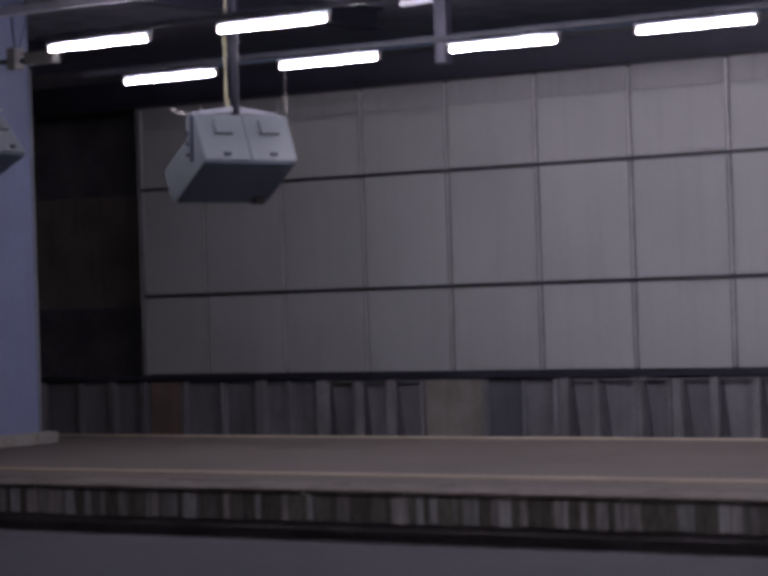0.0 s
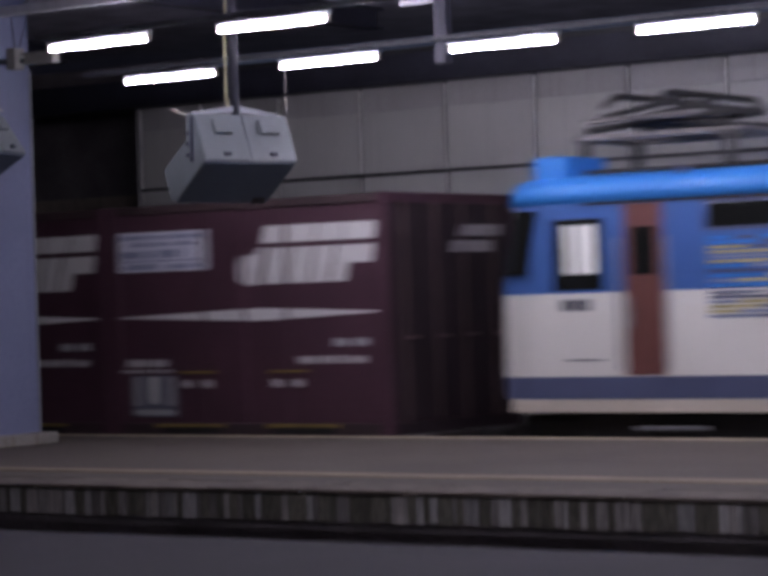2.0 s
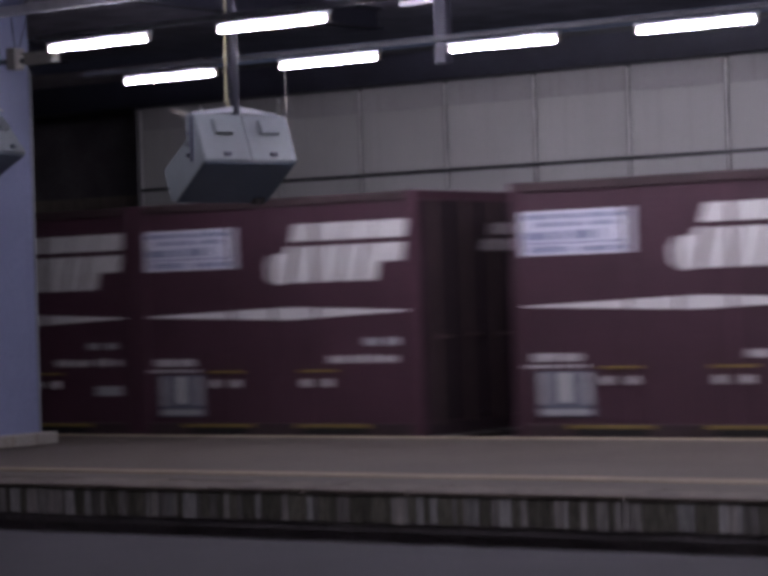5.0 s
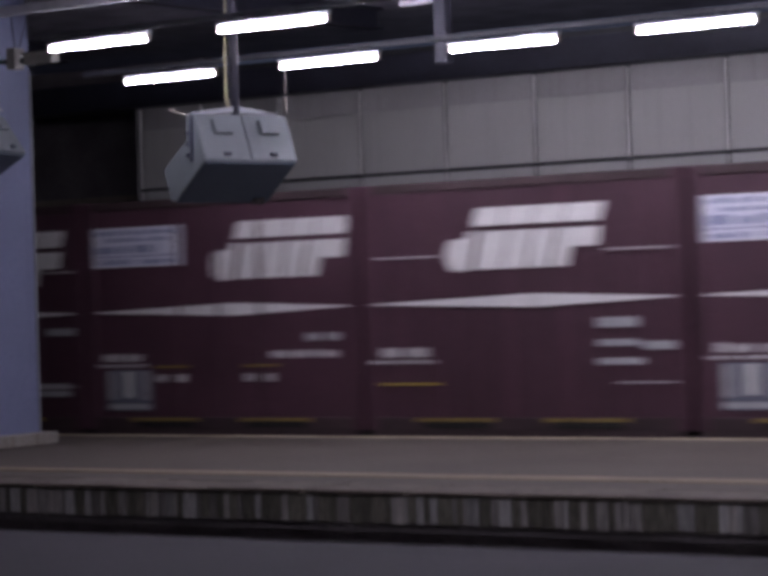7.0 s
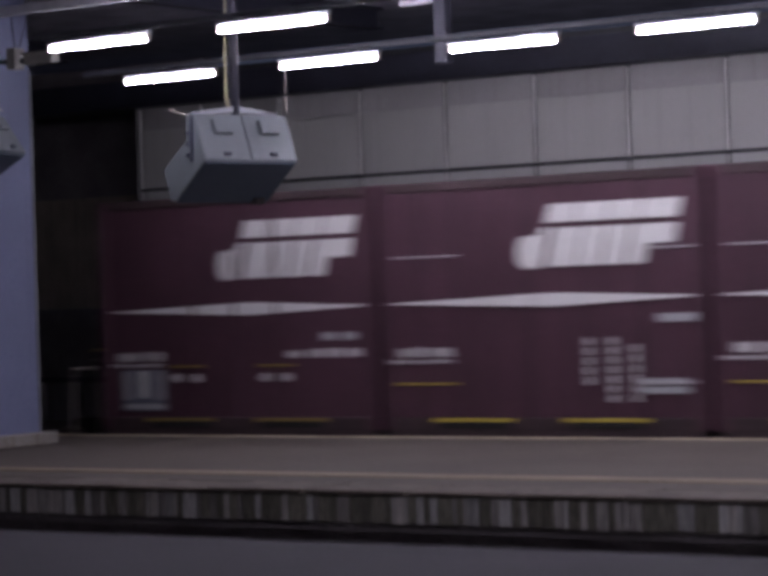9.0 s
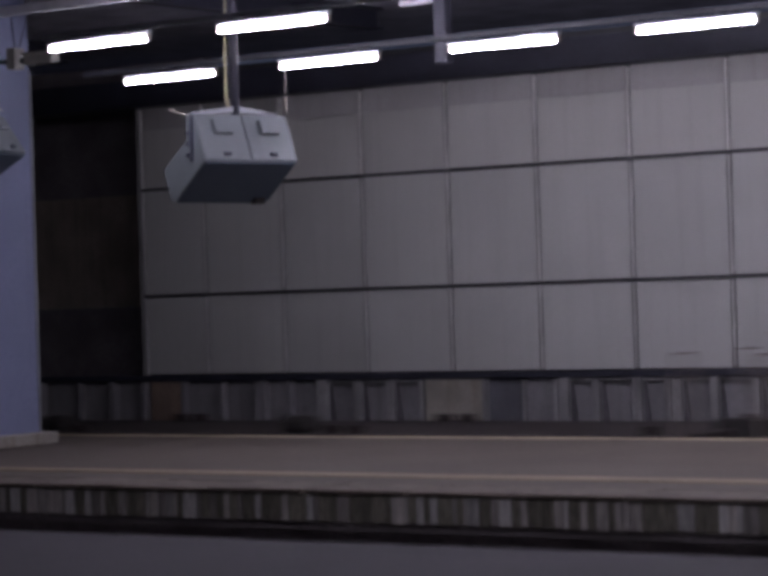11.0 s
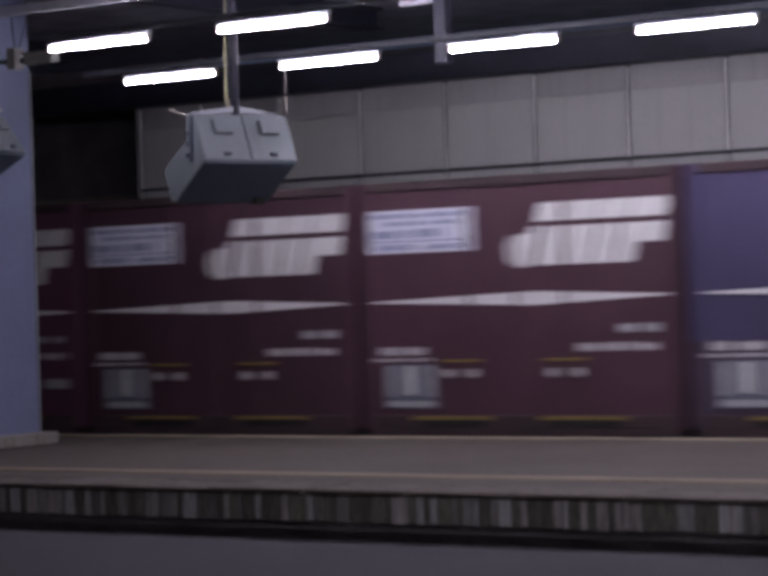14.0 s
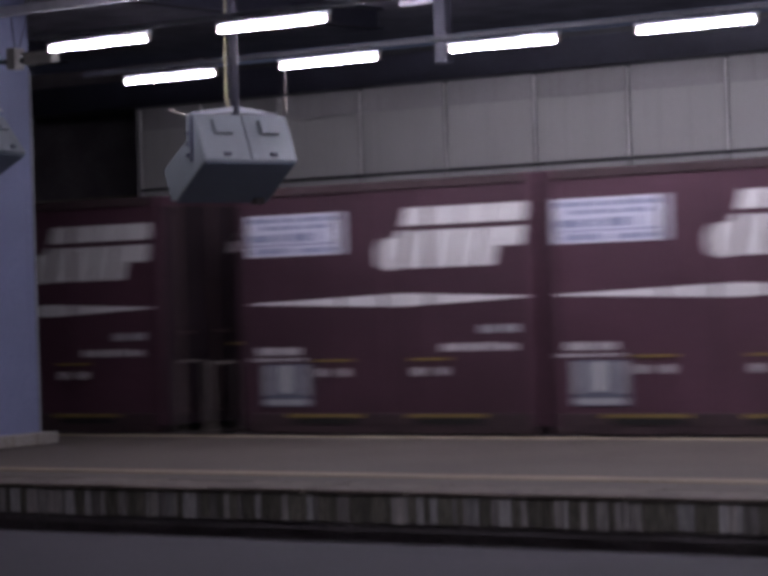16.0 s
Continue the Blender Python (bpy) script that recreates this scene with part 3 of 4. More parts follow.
        part("emblem_block", quad(bmesh.new(), 3.25 + g, 3.53 + g, 1.79, 1.975, ys, slant=0.04), M_WHITE, c)
    if sign:
        part("sign_board", quad(bmesh.new(), 0.10, 1.38, 1.775, 2.21, ys, 0.008), M_SIGN, c, "white sign board")
        for z0, z1, a, b in ((2.125, 2.185, 0.15, 1.33), (2.05, 2.10, 0.30, 1.20), (1.925, 2.025, 0.15, 1.05), (1.88, 1.91, 0.15, 1.33), (1.80, 1.865, 0.20, 0.66), (1.80, 1.865, 0.78, 1.33)):
            writing("sign_bar", M_SIGNBAR, c, a, b, z0, z1, ys - 0.008, 0.002)
    # lower markings
    if label_box:
        part("label_pocket", quad(bmesh.new(), 0.27 + label_u, 0.88 + label_u, 0.20, 0.645, ys, 0.012), M_POCKET, c, "grey label pocket")
        for a, b, z0, z1, mt in ((0.29, 0.38, 0.32, 0.63, M_LABEL), (0.52, 0.63, 0.34, 0.63, M_WHITE), (0.77, 0.86, 0.32, 0.63, M_LABEL), (0.29, 0.86, 0.215, 0.275, M_LABEL)):
            part("label_card", quad(bmesh.new(), a + label_u, b + label_u, z0, z1, ys - 0.012, 0.003), mt, c)
    writing("marking_bar", M_GREYMARK, c, 0.20, 0.86, 0.74, 0.84, ys)
    writing("marking_bar", M_GREYMARK, c, 0.06, 0.86, 0.675, 0.715, ys)
    if label_box:
        for u in (0.95, 2.17):
            part("handle_bar", quad(bmesh.new(), u, u + 0.48, 0.667, 0.687, ys, 0.02), M_HANDLE, c, "yellow door handle")
            for d in (0.04, 0.32):
                part("hasp", quad(bmesh.new(), u + d, u + d + 0.11, 0.512, 0.592, ys, 0.025), M_GREYMARK, c)
        writing("marking_bar", M_GREYMARK, c, 2.55, 3.52, 0.755, 0.845, ys)
    else:
        part("rail_bar", quad(bmesh.new(), 0.15, 0.95, 1.74, 1.755, ys, 0.012), M_GREYMARK, c)
        part("rail_bar", quad(bmesh.new(), 2.86, 3.62, 1.74, 1.755, ys, 0.012), M_GREYMARK, c)
        part("rail_bar", quad(bmesh.new(), 0.15, 0.92, 0.46, 0.475, ys, 0.012), M_YELLOW, c)
        part("rail_bar", quad(bmesh.new(), 2.95, 3.6, 0.46, 0.475, ys, 0.012), M_GREYMARK, c)
    spots = {0: ((3.02, 3.2, 0.93, 1.03), (3.28, 3.46, 0.93, 1.03)),
             1: ((3.04, 3.2, 0.94, 1.03), (3.3, 3.46, 0.94, 1.03), (3.14, 3.52, 0.43, 0.56)),
             2: ((2.44, 3.0, 0.84, 0.93), (3.08, 3.6, 0.80, 0.90), (2.12, 2.7, 0.57, 0.64), (2.9, 3.1, 1.37, 1.45), (3.2, 3.4, 1.37, 1.45), (2.35, 2.8, 0.40, 0.47)),
             3: ((2.75, 3.2, 1.0, 1.12), (2.75, 3.2, 0.82, 0.9), (3.25, 3.6, 0.78, 0.88), (2.75, 3.25, 0.64, 0.72)),
             4: ((2.40, 2.47, 0.45, 0.92), (2.66, 2.74, 0.28, 0.92), (2.92, 2.98, 0.28, 0.85), (3.0, 3.52, 0.36, 0.52), (3.2, 3.62, 1.04, 1.14))}[words]
    for a, b, z0, z1 in spots:
        n = max(1, round((z1 - z0) / 0.09))
        for k in range(n):
            z = z0 + (z1 - z0) * k / n
            part("marking_bar", quad(bmesh.new(), a, b, z, z + (z1 - z0) / n * 0.8, ys), M_GREYMARK if words == 4 and a < 3 else M_LABEL, c)
    # doors at the leading end
    for a in (0.13, CW / 2 + 0.01):
        d = part("end_door", boxed(CL - I - 0.002, CL - 0.012, a, a + CW / 2 - 0.14, 0.14, CH - 0.11, bevel=0.006), M_END_DARK, c, "dark end door")
        for k in (0.22, 0.80):
            part("lock_rod", rods(((CL - 0.004, a + k, 0.10), (CL - 0.004, a + k, CH - 0.08)), r=0.016), M_HARDWARE, d)
            part("lock_handle", rods(((CL - 0.004, a + k, 1.0), (CL - 0.004, a + k + 0.22, 1.0)), r=0.014), M_HARDWARE, d)
    for y, z, w in ((1.38, 2.05, 0.80), (1.22, 1.88, 0.80)):
        bm = bmesh.new()
        prism(bm, [(CL - 0.011, y, z), (CL - 0.011, y + w, z), (CL - 0.011, y + w + 0.05, z + 0.12), (CL - 0.011, y + 0.05, z + 0.12)], (0.004, 0, 0))
        part("end_emblem", bm, M_GREYMARK, c)
    return c


def build_wagon(handrails, drop):
    """A flat container wagon; its origin is at its middle, on the rails' top."""
    w = thing("container_wagon", "low black flat container wagon on bogies", "wagon", "container wagons")
    top = 0.925 - drop
    part("deck", boxed(-9.75, 9.75, -1.2, 1.2, top - 0.12, top, bevel=0.01), M_DECK, w)
    for y in (-1.18, 1.08):
        part("sole_bar", boxed(-9.5, 9.5, y, y + 0.1, 0.46, top - 0.11), M_DECK, w)
    # seats that carry the containers, and the rounded locks between them
    for k in range(5):
        for d in (-1.75, 1.75):
            for y in (-1.1, 1.0):
                xx = -7.6 + 3.8 * k + d
                part("seat", boxed(xx - 0.08, xx + 0.08, y, y + 0.1, top - 0.004, 0.929), M_DECK, w)
    if drop:
        for xx in (-5.1, -1.7, 1.7, 5.1):
            part("lock", boxed(xx - 0.17, xx + 0.17, -1.16, -0.86, top - 0.004, top + 0.19, bevel=0.07), M_BLACK, w, "rounded black container lock")
    for bx in (-7.1, 7.1):
        b = part("bogie", boxed(bx - 1.4, bx + 1.4, -1.0, 1.0, 0.38, 0.62, bevel=0.03), M_BLACK, w)
        for ax in (bx - 0.95, bx + 0.95):
            bm = bmesh.new()
            for y in (-0.62, 0.52):
                rod(bm, (ax, y, 0.405), (ax, y + 0.1, 0.405), 0.405, 24)
            rod(bm, (ax, -0.6, 0.405), (ax, 0.6, 0.405), 0.07, 10)
            part("wheelset", bm, M_RAIL, b)
    for s in (-1, 1):
        part("coupler", boxed(min(s * 9.55, s * 10.15), max(s * 9.55, s * 10.15), -0.12, 0.12, 0.72, 0.95, bevel=0.03), M_BLACK, w)
    if handrails:
        for y in (-1.22, 0.12):
            part("handrail", rods(((9.70, y, 0.8), (9.70, y, 1.62)), ((9.70, y, 1.62), (9.70, y + 0.42, 1.62)), ((9.70, y + 0.42, 1.62), (9.70, y + 0.42, 0.8)), r=0.011), M_HANDRAIL, w, "pale worn handrail")
        # the rear end: a low frame, a yellow grip and the brake platform's rail
        part("handrail", rods(((-9.70, -1.45, 0.8), (-9.70, -1.45, 1.605)), ((-9.70, -1.45, 1.605), (-9.70, -1.02, 1.605)), ((-9.70, -1.02, 1.605), (-9.70, -1.02, 0.8)), r=0.014), M_HANDRAIL, w, "pale worn handrail")
        part("grip", rods(((-9.70, -1.10, 1.80), (-9.70, -0.55, 1.80)), r=0.014), M_HANDLE, w, "dull yellow grip rail")
        part("grip_post", rods(((-9.70, -1.0, 1.80), (-9.70, -1.0, 0.8)), ((-9.70, -0.65, 1.80), (-9.70, -0.65, 0.8)), r=0.010), M_BLACK, w)
        part("platform_rail", rods(((-9.70, -0.1, 1.72), (-9.70, 1.3, 1.72)), ((-9.70, 0.0, 1.72), (-9.70, 0.0, 0.8)), ((-9.70, 1.2, 1.72), (-9.70, 1.2, 0.8)), r=0.018), M_BLACK, w, "dark brake platform rail")
    return w


KINDS = {
    "A": build_container("A", M_MAROON, words=0, text="maroon steel rail container with white sign board and emblem"),
    "a": build_container("a", M_MAROON, words=1, text="maroon steel rail container with sign board and label pocket"),
    "P": build_container("P", M_PLUM, pocket=M_YELLOW, words=0, text="faded plum rail container with white sign board and stripe"),
    "F": build_container("F", M_PLUM, pocket=M_YELLOW, sign=False, label_u=0.17, words=1, text="faded plum rail container without a sign board"),
    "f": build_container("f", M_MAROON, sign=False, words=0, logo_u=-0.12, text="maroon rail container with label pocket and no sign"),
    "B": build_container("B", M_MAROON, sign=False, label_box=False, logo_u=-0.75, words=2, text="maroon rail container with side bars and central emblem"),
    "R": build_container("R", M_MAROON, sign=False, label_box=False, ribs=True, logo_u=-0.75, words=3, text="ribbed maroon rail container with central emblem"),
    "V": build_container("V", M_MAROON, pocket=M_YELLOW, sign=False, label_box=False, ribs=True, logo_u=-0.12, words=4, text="maroon rail container with columns of small markings"),
    "C": build_container("C", M_PLUM, sign=False, stripe=False, small_logo=True, words=2, text="plain faded plum rail container with a small emblem"),
    "D": build_container("D", M_BLUE_BOX, lower=M_LOWER, words=1, text="violet-blue rail container with duller violet lower side and sign"),
    "E": build_container("E", M_BLUE_BOX, lower=M_LOWER, sign=False, words=1, text="violet-blue rail container with duller violet lower side"),
}
LOWZ, HIGHZ = -0.019, 0.086
# leading end of the first container at the start, the row of containers, the deck's height
WAGONS = [
    (-41.78, "AA-aA", LOWZ), (-62.23, "aBAfA", LOWZ), (-82.27, "AaBAF", LOWZ), (-103.20, "aRAVC", 0.045),
    (-123.69, "DARVf", 0.045), (-144.2, "-----", HIGHZ), (-164.6, "-----", HIGHZ), (-185.1, "AaFAa", HIGHZ),
    (-205.1, "EAAFA", 0.065), (-226.04, "AaPAA", HIGHZ), (-246.06, "AAaAA", HIGHZ),
]
used = set()
wagons = {}
for s, row, z in WAGONS:
    hi = z > 0
    if hi not in wagons:
        w = wagons[hi] = build_wagon(hi, 0.08 if hi else 0.0)
    else:
        w = copy_thing(wagons[hi], Matrix())
    # the deck carries the containers 5 mm above its top
    MOVERS.append((w, s - 9.46, 1.225, -0.95 + (z + 0.95 - 0.93)))
    for k, letter in enumerate(row):
        if letter == "-":
            continue
        src = KINDS[letter]
        ob = src if letter not in used else copy_thing(src, Matrix())
        used.add(letter)
        MOVERS.append((ob, s - CL - k * CPITCH, 0.0, z))


# ---- the locomotive ----
def plan(front_in, side_in):
    """The outline of the body from above, tapered at both cabs."""
    E1 = 17.72 - front_in
    y0, y1 = -0.22 + side_in, 2.67 - side_in
    half = [(E1 - 0.50, y0), (E1 - 0.16, y0 + 0.10), (E1 - 0.04, 0.45), (E1, 1.225), (E1 - 0.04, 2.0), (E1 - 0.16, y1 - 0.10), (E1 - 0.50, y1)]
    return half + [(17.47 - u, y) for u, y in half[::-1]]


def loft(levels, cap=True):
    bm = bmesh.new()
    rings = [[bm.verts.new((u, y, z)) for u, y in plan(fi, si)] for z, fi, si in levels]
    k = len(rings[0])
    for a, b in zip(rings, rings[1:]):
        for i in range(k):
            bm.faces.new((a[i], a[(i + 1) % k], b[(i + 1) % k], b[i]))
    if cap:
        bm.faces.new(rings[0][::-1])
        bm.faces.new(rings[-1])
    bmesh.ops.recalc_face_normals(bm, faces=bm.faces)
    return bm


def build_pantograph(loco, u, flip):
    """A folded diamond pantograph: base frame, crossed arms lying nearly flat, two collector bows."""
    s = -1 if flip else 1
    p = part("pantograph", rods(((u - 0.9, 0.7, 2.92), (u + 0.9, 0.7, 2.92)), ((u - 0.9, 1.75, 2.92), (u + 0.9, 1.75, 2.92)), ((u - 0.9, 0.7, 2.92), (u - 0.9, 1.75, 2.92)), ((u + 0.9, 0.7, 2.92), (u + 0.9, 1.75, 2.92)), r=0.035), M_ROOFBOX, loco, "grey steel pantograph")
    part("arm", rods(((u - 0.8 * s, 0.75, 2.98), (u + 0.75 * s, 0.95, 3.14)), ((u - 0.8 * s, 1.7, 2.98), (u + 0.75 * s, 1.5, 3.14)), ((u + 0.75 * s, 0.95, 3.14), (u - 0.2 * s, 0.9, 3.27)), ((u + 0.75 * s, 1.5, 3.14), (u - 0.2 * s, 1.55, 3.27)),
                     ((u + 0.8 * s, 0.75, 3.00), (u - 0.75 * s, 0.95, 3.12)), ((u + 0.8 * s, 1.7, 3.00), (u - 0.75 * s, 1.5, 3.12)), ((u - 0.75 * s, 0.95, 3.12), (u + 0.15 * s, 0.9, 3.27)), ((u - 0.75 * s, 1.5, 3.12), (u + 0.15 * s, 1.55, 3.27)), r=0.034), M_PANTO, p)
    part("spring_case", boxed(u - 0.35, u + 0.45, 0.95, 1.5, 2.95, 3.07, bevel=0.02), M_PANTO, p)
    part("link_bar", rods(((u - 0.75, 0.62, 3.08), (u + 0.45, 0.62, 3.10)), r=0.03), M_ROOFBOX, p, "paler link bar")
    for d in (-0.28, 0.30):
        part("collector", rods(((u - 0.05 * s + d, 0.35, 3.29), (u - 0.05 * s + d, 2.1, 3.29)), ((u - 0.05 * s + d, 0.35, 3.29), (u - 0.05 * s + d, 0.1, 3.18)), ((u - 0.05 * s + d, 2.1, 3.29), (u - 0.05 * s + d, 2.35, 3.18)), r=0.036), M_PANTO, p)
    for a in (-0.8, 0.8):
        for y in (0.7, 1.75):
            part("insulator", rods(((u + a, y, 2.52), (u + a, y, 2.92)), r=0.06, seg=12), M_PANTO, p)


def build_loco():
    c = thing("electric_locomotive", "blue and white electric freight locomotive with lit headlights", "locomotive")
    Y = -0.22
    part("underframe", boxed(0.6, 17.6, 0.0, 2.45, -0.55, 0.26), M_BLACK, c)
    part("sill_stripe", boxed(0.02, 17.0, -0.215, 2.665, 0.25, 0.375), M_SILL, c, "dirty cream sill stripe")
    part("navy_band", loft([(0.376, 0.0, 0.002), (0.59, 0.0, 0.002)]), M_LOCO_BAND, c, "navy blue band")
    part("lower_body", loft([(0.591, 0.0, 0.0), (1.39, 0.0, 0.0)]), M_LOCO_WHITE, c, "white lower body side")
    part("upper_body", loft([(1.391, 0.0, 0.0), (1.6, 0.02, 0.0), (2.25, 0.16, 0.0)]), M_LOCO_BLUE, c, "blue upper body side")
    part("roof", loft([(2.251, 0.10, 0.0), (2.36, 0.11, 0.004), (2.43, 0.13, 0.03), (2.48, 0.17, 0.09), (2.515, 0.23, 0.20), (2.53, 0.32, 0.40), (2.535, 0.7, 1.0)]), M_LOCO_ROOF, c, "bright blue curved roof", smooth=True)
    part("roof_cable", rods(((0.8, 0.02, 2.545), (16.9, 0.02, 2.545)), r=0.024), M_BLACK, c)
    for u in (1.9, 3.8, 5.7, 7.6, 9.5, 11.4, 13.3, 15.2):
        part("roof_hatch", boxed(u - 0.03, u + 0.03, -0.14, 1.2, 2.48, 2.55, bevel=0.01), M_LOCO_BAND, c)
    part("gutter", boxed(0.9, 17.3, Y - 0.012, Y + 0.01, 2.225, 2.25), M_BLACK, c)
    # machine room windows and louvres
    for k in range(7):
        u = 2.22 + 1.885 * k
        w = part("window", boxed(u, u + 1.58, Y - 0.012, Y + 0.01, 1.965, 2.19, bevel=0.006), M_GLASS_DARK, c, "dark strip window")
        part("window_frame", boxed(u - 0.04, u + 1.62, Y - 0.006, Y + 0.01, 1.93, 2.225), M_LOCO_BAND, w)
        g = part("louvre", boxed(u - 0.02, u + 1.64, Y - 0.004, Y + 0.01, 1.40, 1.90), M_LOCO_BLUE, c, "louvred air grille")
        for i in range(11):
            z = 1.41 + i * 0.044
            a = u
            while a < u + 1.55:
                ln = random.choice((0.25, 0.4, 0.6))
                b = min(a + ln, u + 1.62)
                part("slat", boxed(a, b, Y - 0.010, Y, z, z + 0.026), random.choice((M_SLAT_YELLOW, M_LOCO_ROOF, M_LOCO_BAND, M_SLAT_BLUE)), g)
                a = b + 0.015
        for i in range(6):
            z = 1.125 + i * 0.044
            a = u
            while a < u + 1.55:
                ln = random.choice((0.3, 0.5))
                b = min(a + ln, u + 1.62)
                part("slat", boxed(a, b, Y - 0.008, Y, z, z + 0.026), random.choice((M_SLAT_YELLOW, M_SLAT_YELLOW, M_SLAT_GREY, M_LOCO_BAND, M_SLAT_BLUE)), g)
                a = b + 0.015
    # doors and cab windows
    for u in (15.84, 1.32):
        d = part("cab_door", boxed(u, u + 0.42, Y - 0.006, Y + 0.03, 0.60, 2.22, bevel=0.008), M_LOCO_DOOR, c, "red-brown cab door")
        part("door_window", boxed(u + 0.08, u + 0.34, Y - 0.010, Y + 0.01, 1.55, 2.0), M_GLASS_DARK, d)
        part("door_handle", rods(((u + 0.06, Y - 0.03, 1.05), (u + 0.06, Y - 0.03, 1.35)), r=0.012), M_STEEL, d)
        for s in (-0.05, 0.47):
            part("grab_rail", rods(((u + s, Y - 0.04, 0.65), (u + s, Y - 0.04, 1.9)), r=0.014), M_STEEL, d)
    part("cab_window", boxed(16.47, 16.80, Y - 0.010, Y + 0.02, 1.42, 2.14, bevel=0.01), M_GLASS_DARK, c, "dark cab side window")
    rw = part("cab_window", boxed(0.53, 1.09, Y - 0.010, Y + 0.02, 1.42, 2.1, bevel=0.01), M_GLASS_DARK, c, "cab side window with cream blinds")
    # the blinds' faint emission stands in for lamplight caught in the window
    for a, b in ((0.67, 0.76), (0.81, 1.01)):
        part("pane", boxed(a, b, Y - 0.014, Y, 1.57, 2.04), M_CABGLOW, rw, "cream blind behind the glass with added glow")
    st = part("step_grille", boxed(16.28, 16.88, Y - 0.008, Y + 0.02, 0.62, 1.27), M_SLAT_GREY, c, "grille with dark steps")
    for i in range(8):
        z = 0.65 + i * 0.078
        part("step", boxed(16.30, 16.50, Y - 0.02, Y, z, z + 0.03), (M_SLAT_YELLOW, M_CABINET_DARK)[i % 2], st)
        part("step", boxed(16.53, 16.65, Y - 0.024, Y, z, z + 0.05), M_BLACK, st)
        part("step", boxed(16.67, 16.86, Y - 0.02, Y, z, z + 0.03), M_CABINET_DARK if i % 2 else M_SLAT_YELLOW, st)
    for u, z, n in ((14.30, 1.0, 8), (0.62, 1.28, 3), (0.66, 0.80, 1)):
        for i in range(n):
            part("marking_bar", boxed(u + i * 0.11, u + i * 0.11 + (0.085 if n > 1 else 0.4), Y - 0.005, Y, z - 0.06, z + (0.05 if n > 1 else -0.045)), M_SLAT_BLUE if n > 3 else M_CABINET_DARK, c)
    # front
    for end in (0, 1):
        def fx(u):
            return u - 0.40 if not end else 17.47 - (u - 0.40)
        bm = bmesh.new()
        rings = []
        for z, fi, su in ((1.58, 0.02, 17.20 if not end else 17.42), (2.20, 0.15, 17.00 if not end else 17.34)):
            for off in (0.016, -0.03):
                e = 17.72 - fi + off
                ya, yb = -0.22 - off, 2.67 + off
                ring = [(su, ya), (e - 0.50, ya), (e - 0.16, ya + 0.10), (e - 0.04, 0.45), (e, 1.225), (e - 0.04, 2.0), (e - 0.16, yb - 0.10), (e - 0.50, yb), (su, yb)]
                rings.append([bm.verts.new((u if not end else 17.47 - u, y, z)) for u, y in ring])
        lo, li, hi, hin = rings
        for i in range(8):
            for p, q in ((lo, hi), (hin, li), (hi, hin), (li, lo)):
                bm.faces.new((p[i], p[i + 1], q[i + 1], q[i]))
        for i in (0, 8):
            bm.faces.new((lo[i], hi[i], hin[i], li[i]))
        bmesh.ops.recalc_face_normals(bm, faces=bm.faces)
        ws = part("windscreen", bm, M_GLASS_DARK, c, "wide black windscreen")
        for ya, yb in ((0.75, 0.5), (1.7, 1.95)):
            part("wiper", rods(((fx(18.13), ya, 1.62), (fx(17.95), yb, 2.1)), r=0.012), M_STEEL, ws)
        if not end:
            for a in (0.04, 0.19):
                bm = bmesh.new()
                prism(bm, [(17.20 + a, Y - 0.022, 1.70), (17.29 + a, Y - 0.022, 1.70), (17.17 + a, Y - 0.022, 2.08), (17.08 + a, Y - 0.022, 2.08)], (0, 0.004, 0))
                bl = part("blind", bm, M_LABEL, c, "white blind behind the quarter window")
                for z in (1.79, 1.94):
                    du = (z - 1.70) * 0.32
                    part("slat", boxed(17.19 + a - du, 17.30 + a - du, Y - 0.026, Y - 0.02, z, z + 0.022), M_BLACK, bl)
        for y, du in ((0.0, -0.05), (1.66, 0.0)):
            h = part("headlight", boxed(min(fx(17.9 + du), fx(18.11 + du)), max(fx(17.9 + du), fx(18.11 + du)), y, y + 0.63, 0.61, 0.82, bevel=0.02), M_ROOFBOX, c, "lit twin headlight" if not end else "twin tail light")
            for k in (0.18, 0.45):
                part("lens", rods(((fx(18.05 + du), y + k, 0.705), (fx(18.12 + du), y + k, 0.705)), r=0.068, seg=20), M_HEADLIGHT if not end else M_GLASS_DARK, h)
        part("front_handrail", rods(((fx(18.12), 0.25, 0.95), (fx(18.12), 2.2, 0.95)), r=0.013), M_PALE_STEEL, c)
        part("coupler", boxed(min(fx(17.9), fx(18.55)), max(fx(17.9), fx(18.55)), 1.1, 1.35, -0.18, 0.06, bevel=0.03), M_BLACK, c)
        part("front_step", boxed(min(fx(17.75), fx(18.02)), max(fx(17.75), fx(18.02)), 0.25, 2.2, 0.16, 0.2, bevel=0.01), M_STEEL, c)
        for y in (0.55, 0.75, 1.7, 1.9):
            part("brake_hose", rods(((fx(18.0), y, 0.2), (fx(18.12), y, 0.0)), ((fx(18.12), y, 0.0), (fx(18.05), y + 0.12, -0.2)), r=0.025), M_STEEL, c)
        part("plough", boxed(min(fx(17.3), fx(17.95)), max(fx(17.3), fx(17.95)), 0.1, 2.35, -0.6, 0.2, bevel=0.05), M_BLACK, c)
        bm = bmesh.new()
        ca, cb, cz = ((16.95, 17.35, 2.65), (17.25, 17.63, 2.72))[end]
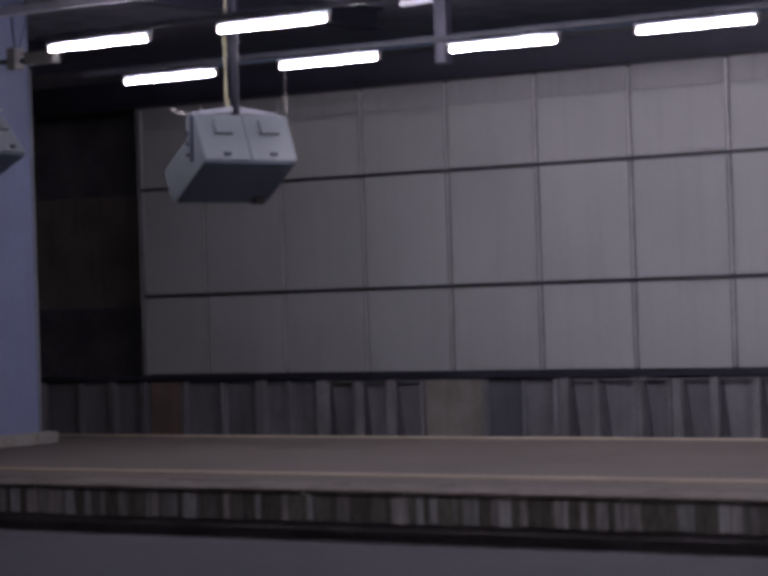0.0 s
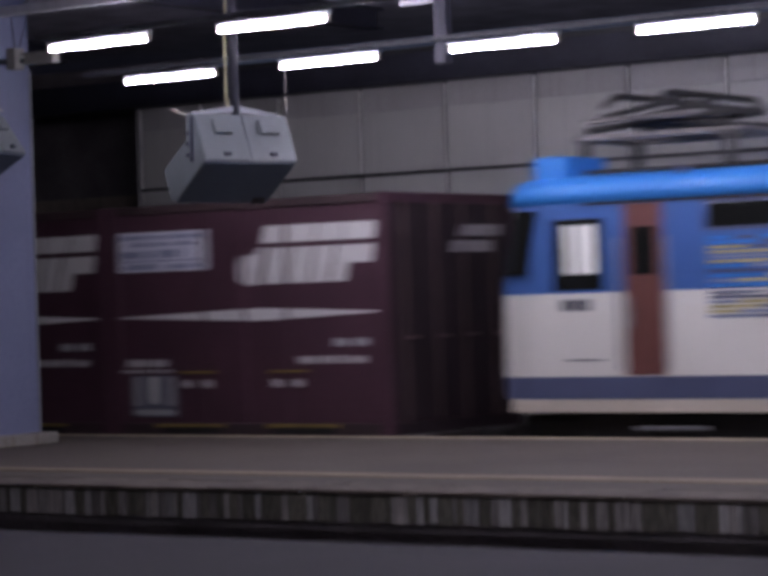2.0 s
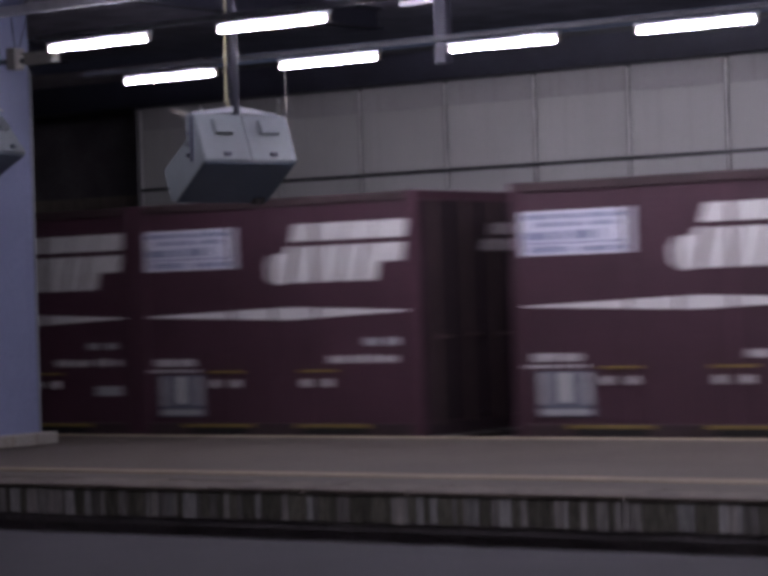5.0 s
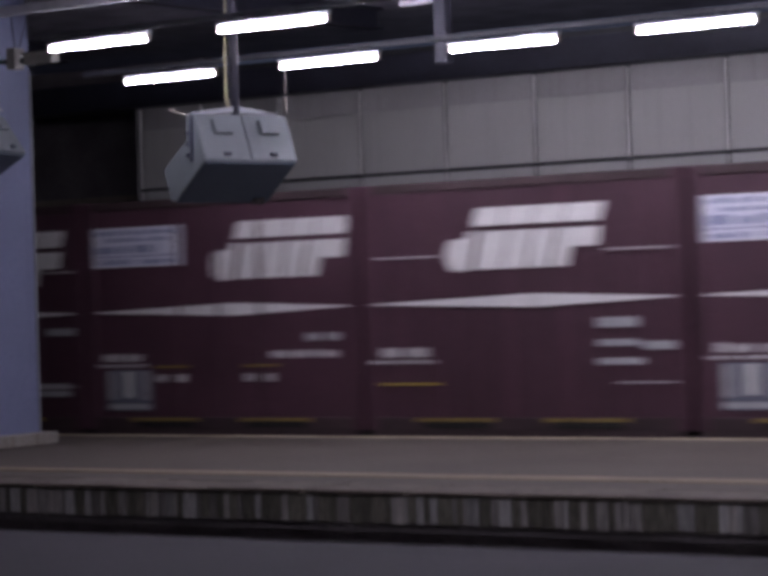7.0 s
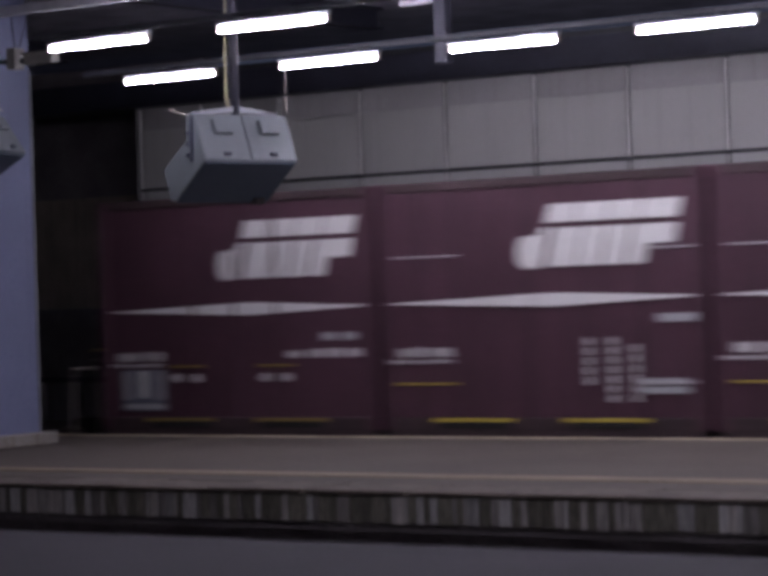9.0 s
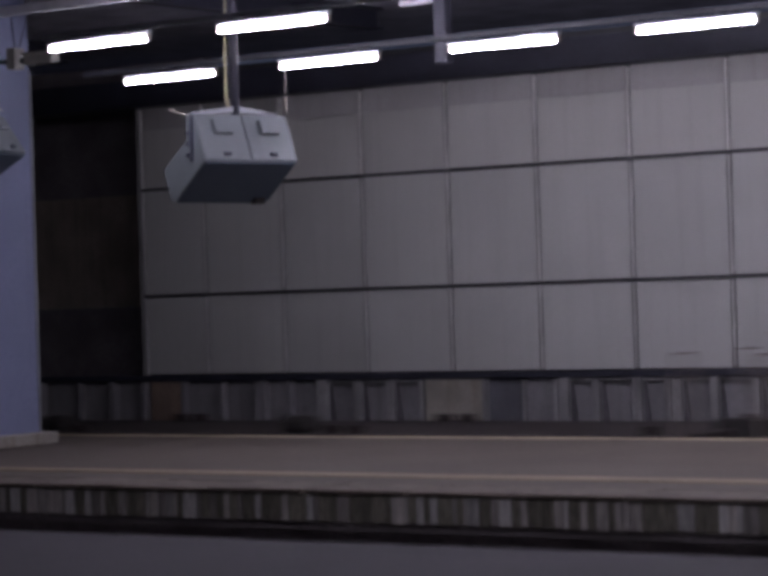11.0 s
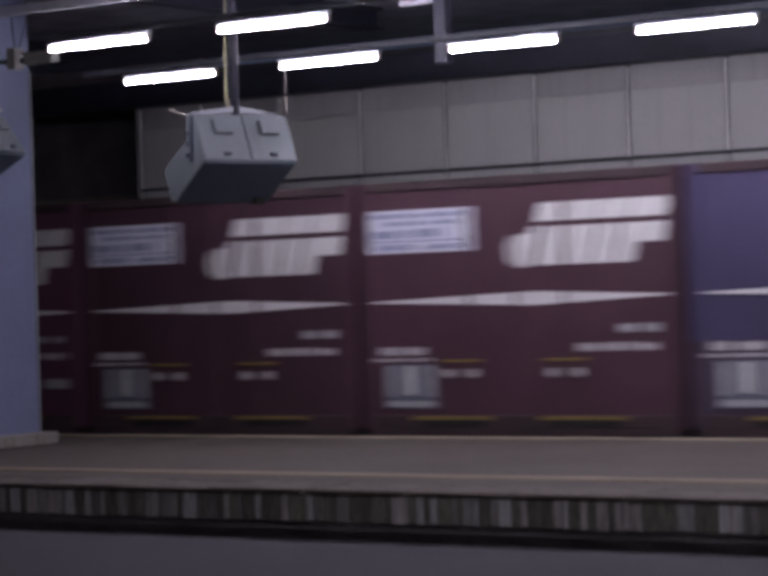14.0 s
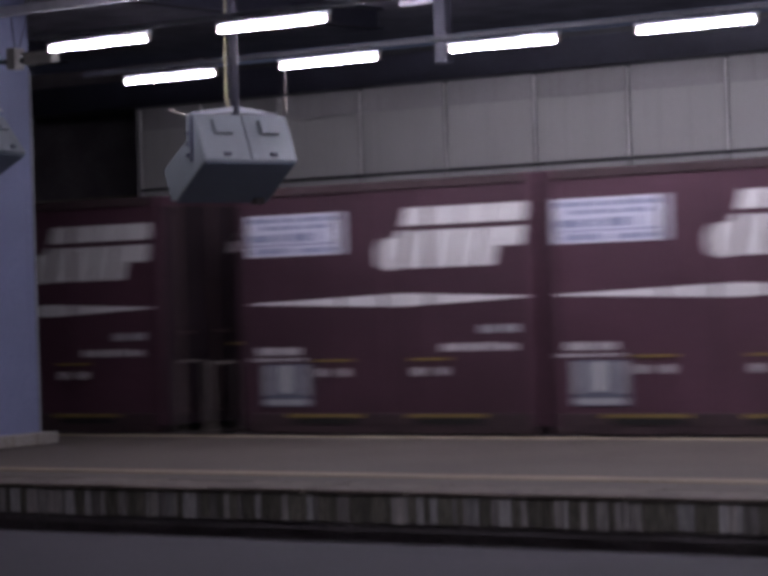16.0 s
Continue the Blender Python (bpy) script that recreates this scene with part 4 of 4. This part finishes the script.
        box(bm, min(fx(ca), fx(cb)), max(fx(ca), fx(cb)), -0.05, 0.7, 2.45, cz, bevel=0.02)
        part("roof_cooler", bm, M_LOCO_ROOF, c, "blue roof cooling unit")
        build_pantograph(c, 16.2 if not end else 1.2, bool(end))
    for u0, u1, y0, y1, z1, mt in ((11.3, 13.7, 0.5, 1.95, 2.88, M_ROOFBOX), (13.72, 14.6, 0.6, 1.85, 2.90, M_PANTO), (8.8, 10.9, 0.55, 1.9, 2.80, M_ROOFBOX), (4.3, 8.4, 0.5, 1.95, 3.02, M_ROOFBOX)):
        bm = bmesh.new()
        box(bm, u0, u1, y0, y1, 2.55, z1, bevel=0.05)
        part("roof_equipment", bm, mt, c, "grey roof equipment case")
    part("bus_bar", rods(((3.3, 0.45, 3.02), (14.8, 0.45, 3.02)), ((3.3, 0.62, 3.16), (8.5, 0.62, 3.16)), r=0.022), M_BLACK, c)
    for u in (3.5, 5.5, 8.2, 10.5, 12.5, 14.7):
        part("insulator", rods(((u, 0.45, 2.55), (u, 0.45, 3.02)), r=0.05, seg=10), M_ROOFBOX, c)
    # bogies
    for bx in (3.2, 9.1, 15.0):
        b = part("bogie", boxed(bx - 1.9, bx + 1.9, 0.1, 2.35, -0.62, -0.28, bevel=0.04), M_BLACK, c)
        for ax in (bx - 1.2, bx + 1.2):
            bm = bmesh.new()
            for y in (0.58, 1.77):
                rod(bm, (ax, y, -0.39), (ax, y + 0.1, -0.39), 0.56, 28)
            part("wheelset", bm, M_RAIL, b)
        for s in (-1.2, 1.2):
            part("axle_box", boxed(bx + s - 0.2, bx + s + 0.2, 0.0, 0.12, -0.5, -0.15, bevel=0.02), M_BLACK, b)
    for u in (15.95, 1.5):
        part("foot_step", boxed(u - 0.1, u + 0.6, -0.24, -0.1, 0.085, 0.115), M_STEEL, c)
    return c


M_SLAT_YELLOW = material("louvre_ochre", (0.50, 0.44, 0.20), 0.6, vary=0.25, blotch=12)
M_SLAT_BLUE = material("louvre_blue_grey", (0.22, 0.27, 0.42), 0.6, vary=0.2, blotch=12)
M_SLAT_GREY = material("louvre_grey", (0.42, 0.42, 0.45), 0.6, vary=0.25, blotch=12)
MOVERS.append((build_loco(), -40.18, 0.0, -0.012))


def motions():
    for ob, s, y, z in MOVERS:
        walk(ob, [(t, Matrix.Translation((s + run(t), y, z))) for t in TIMES])


motions()
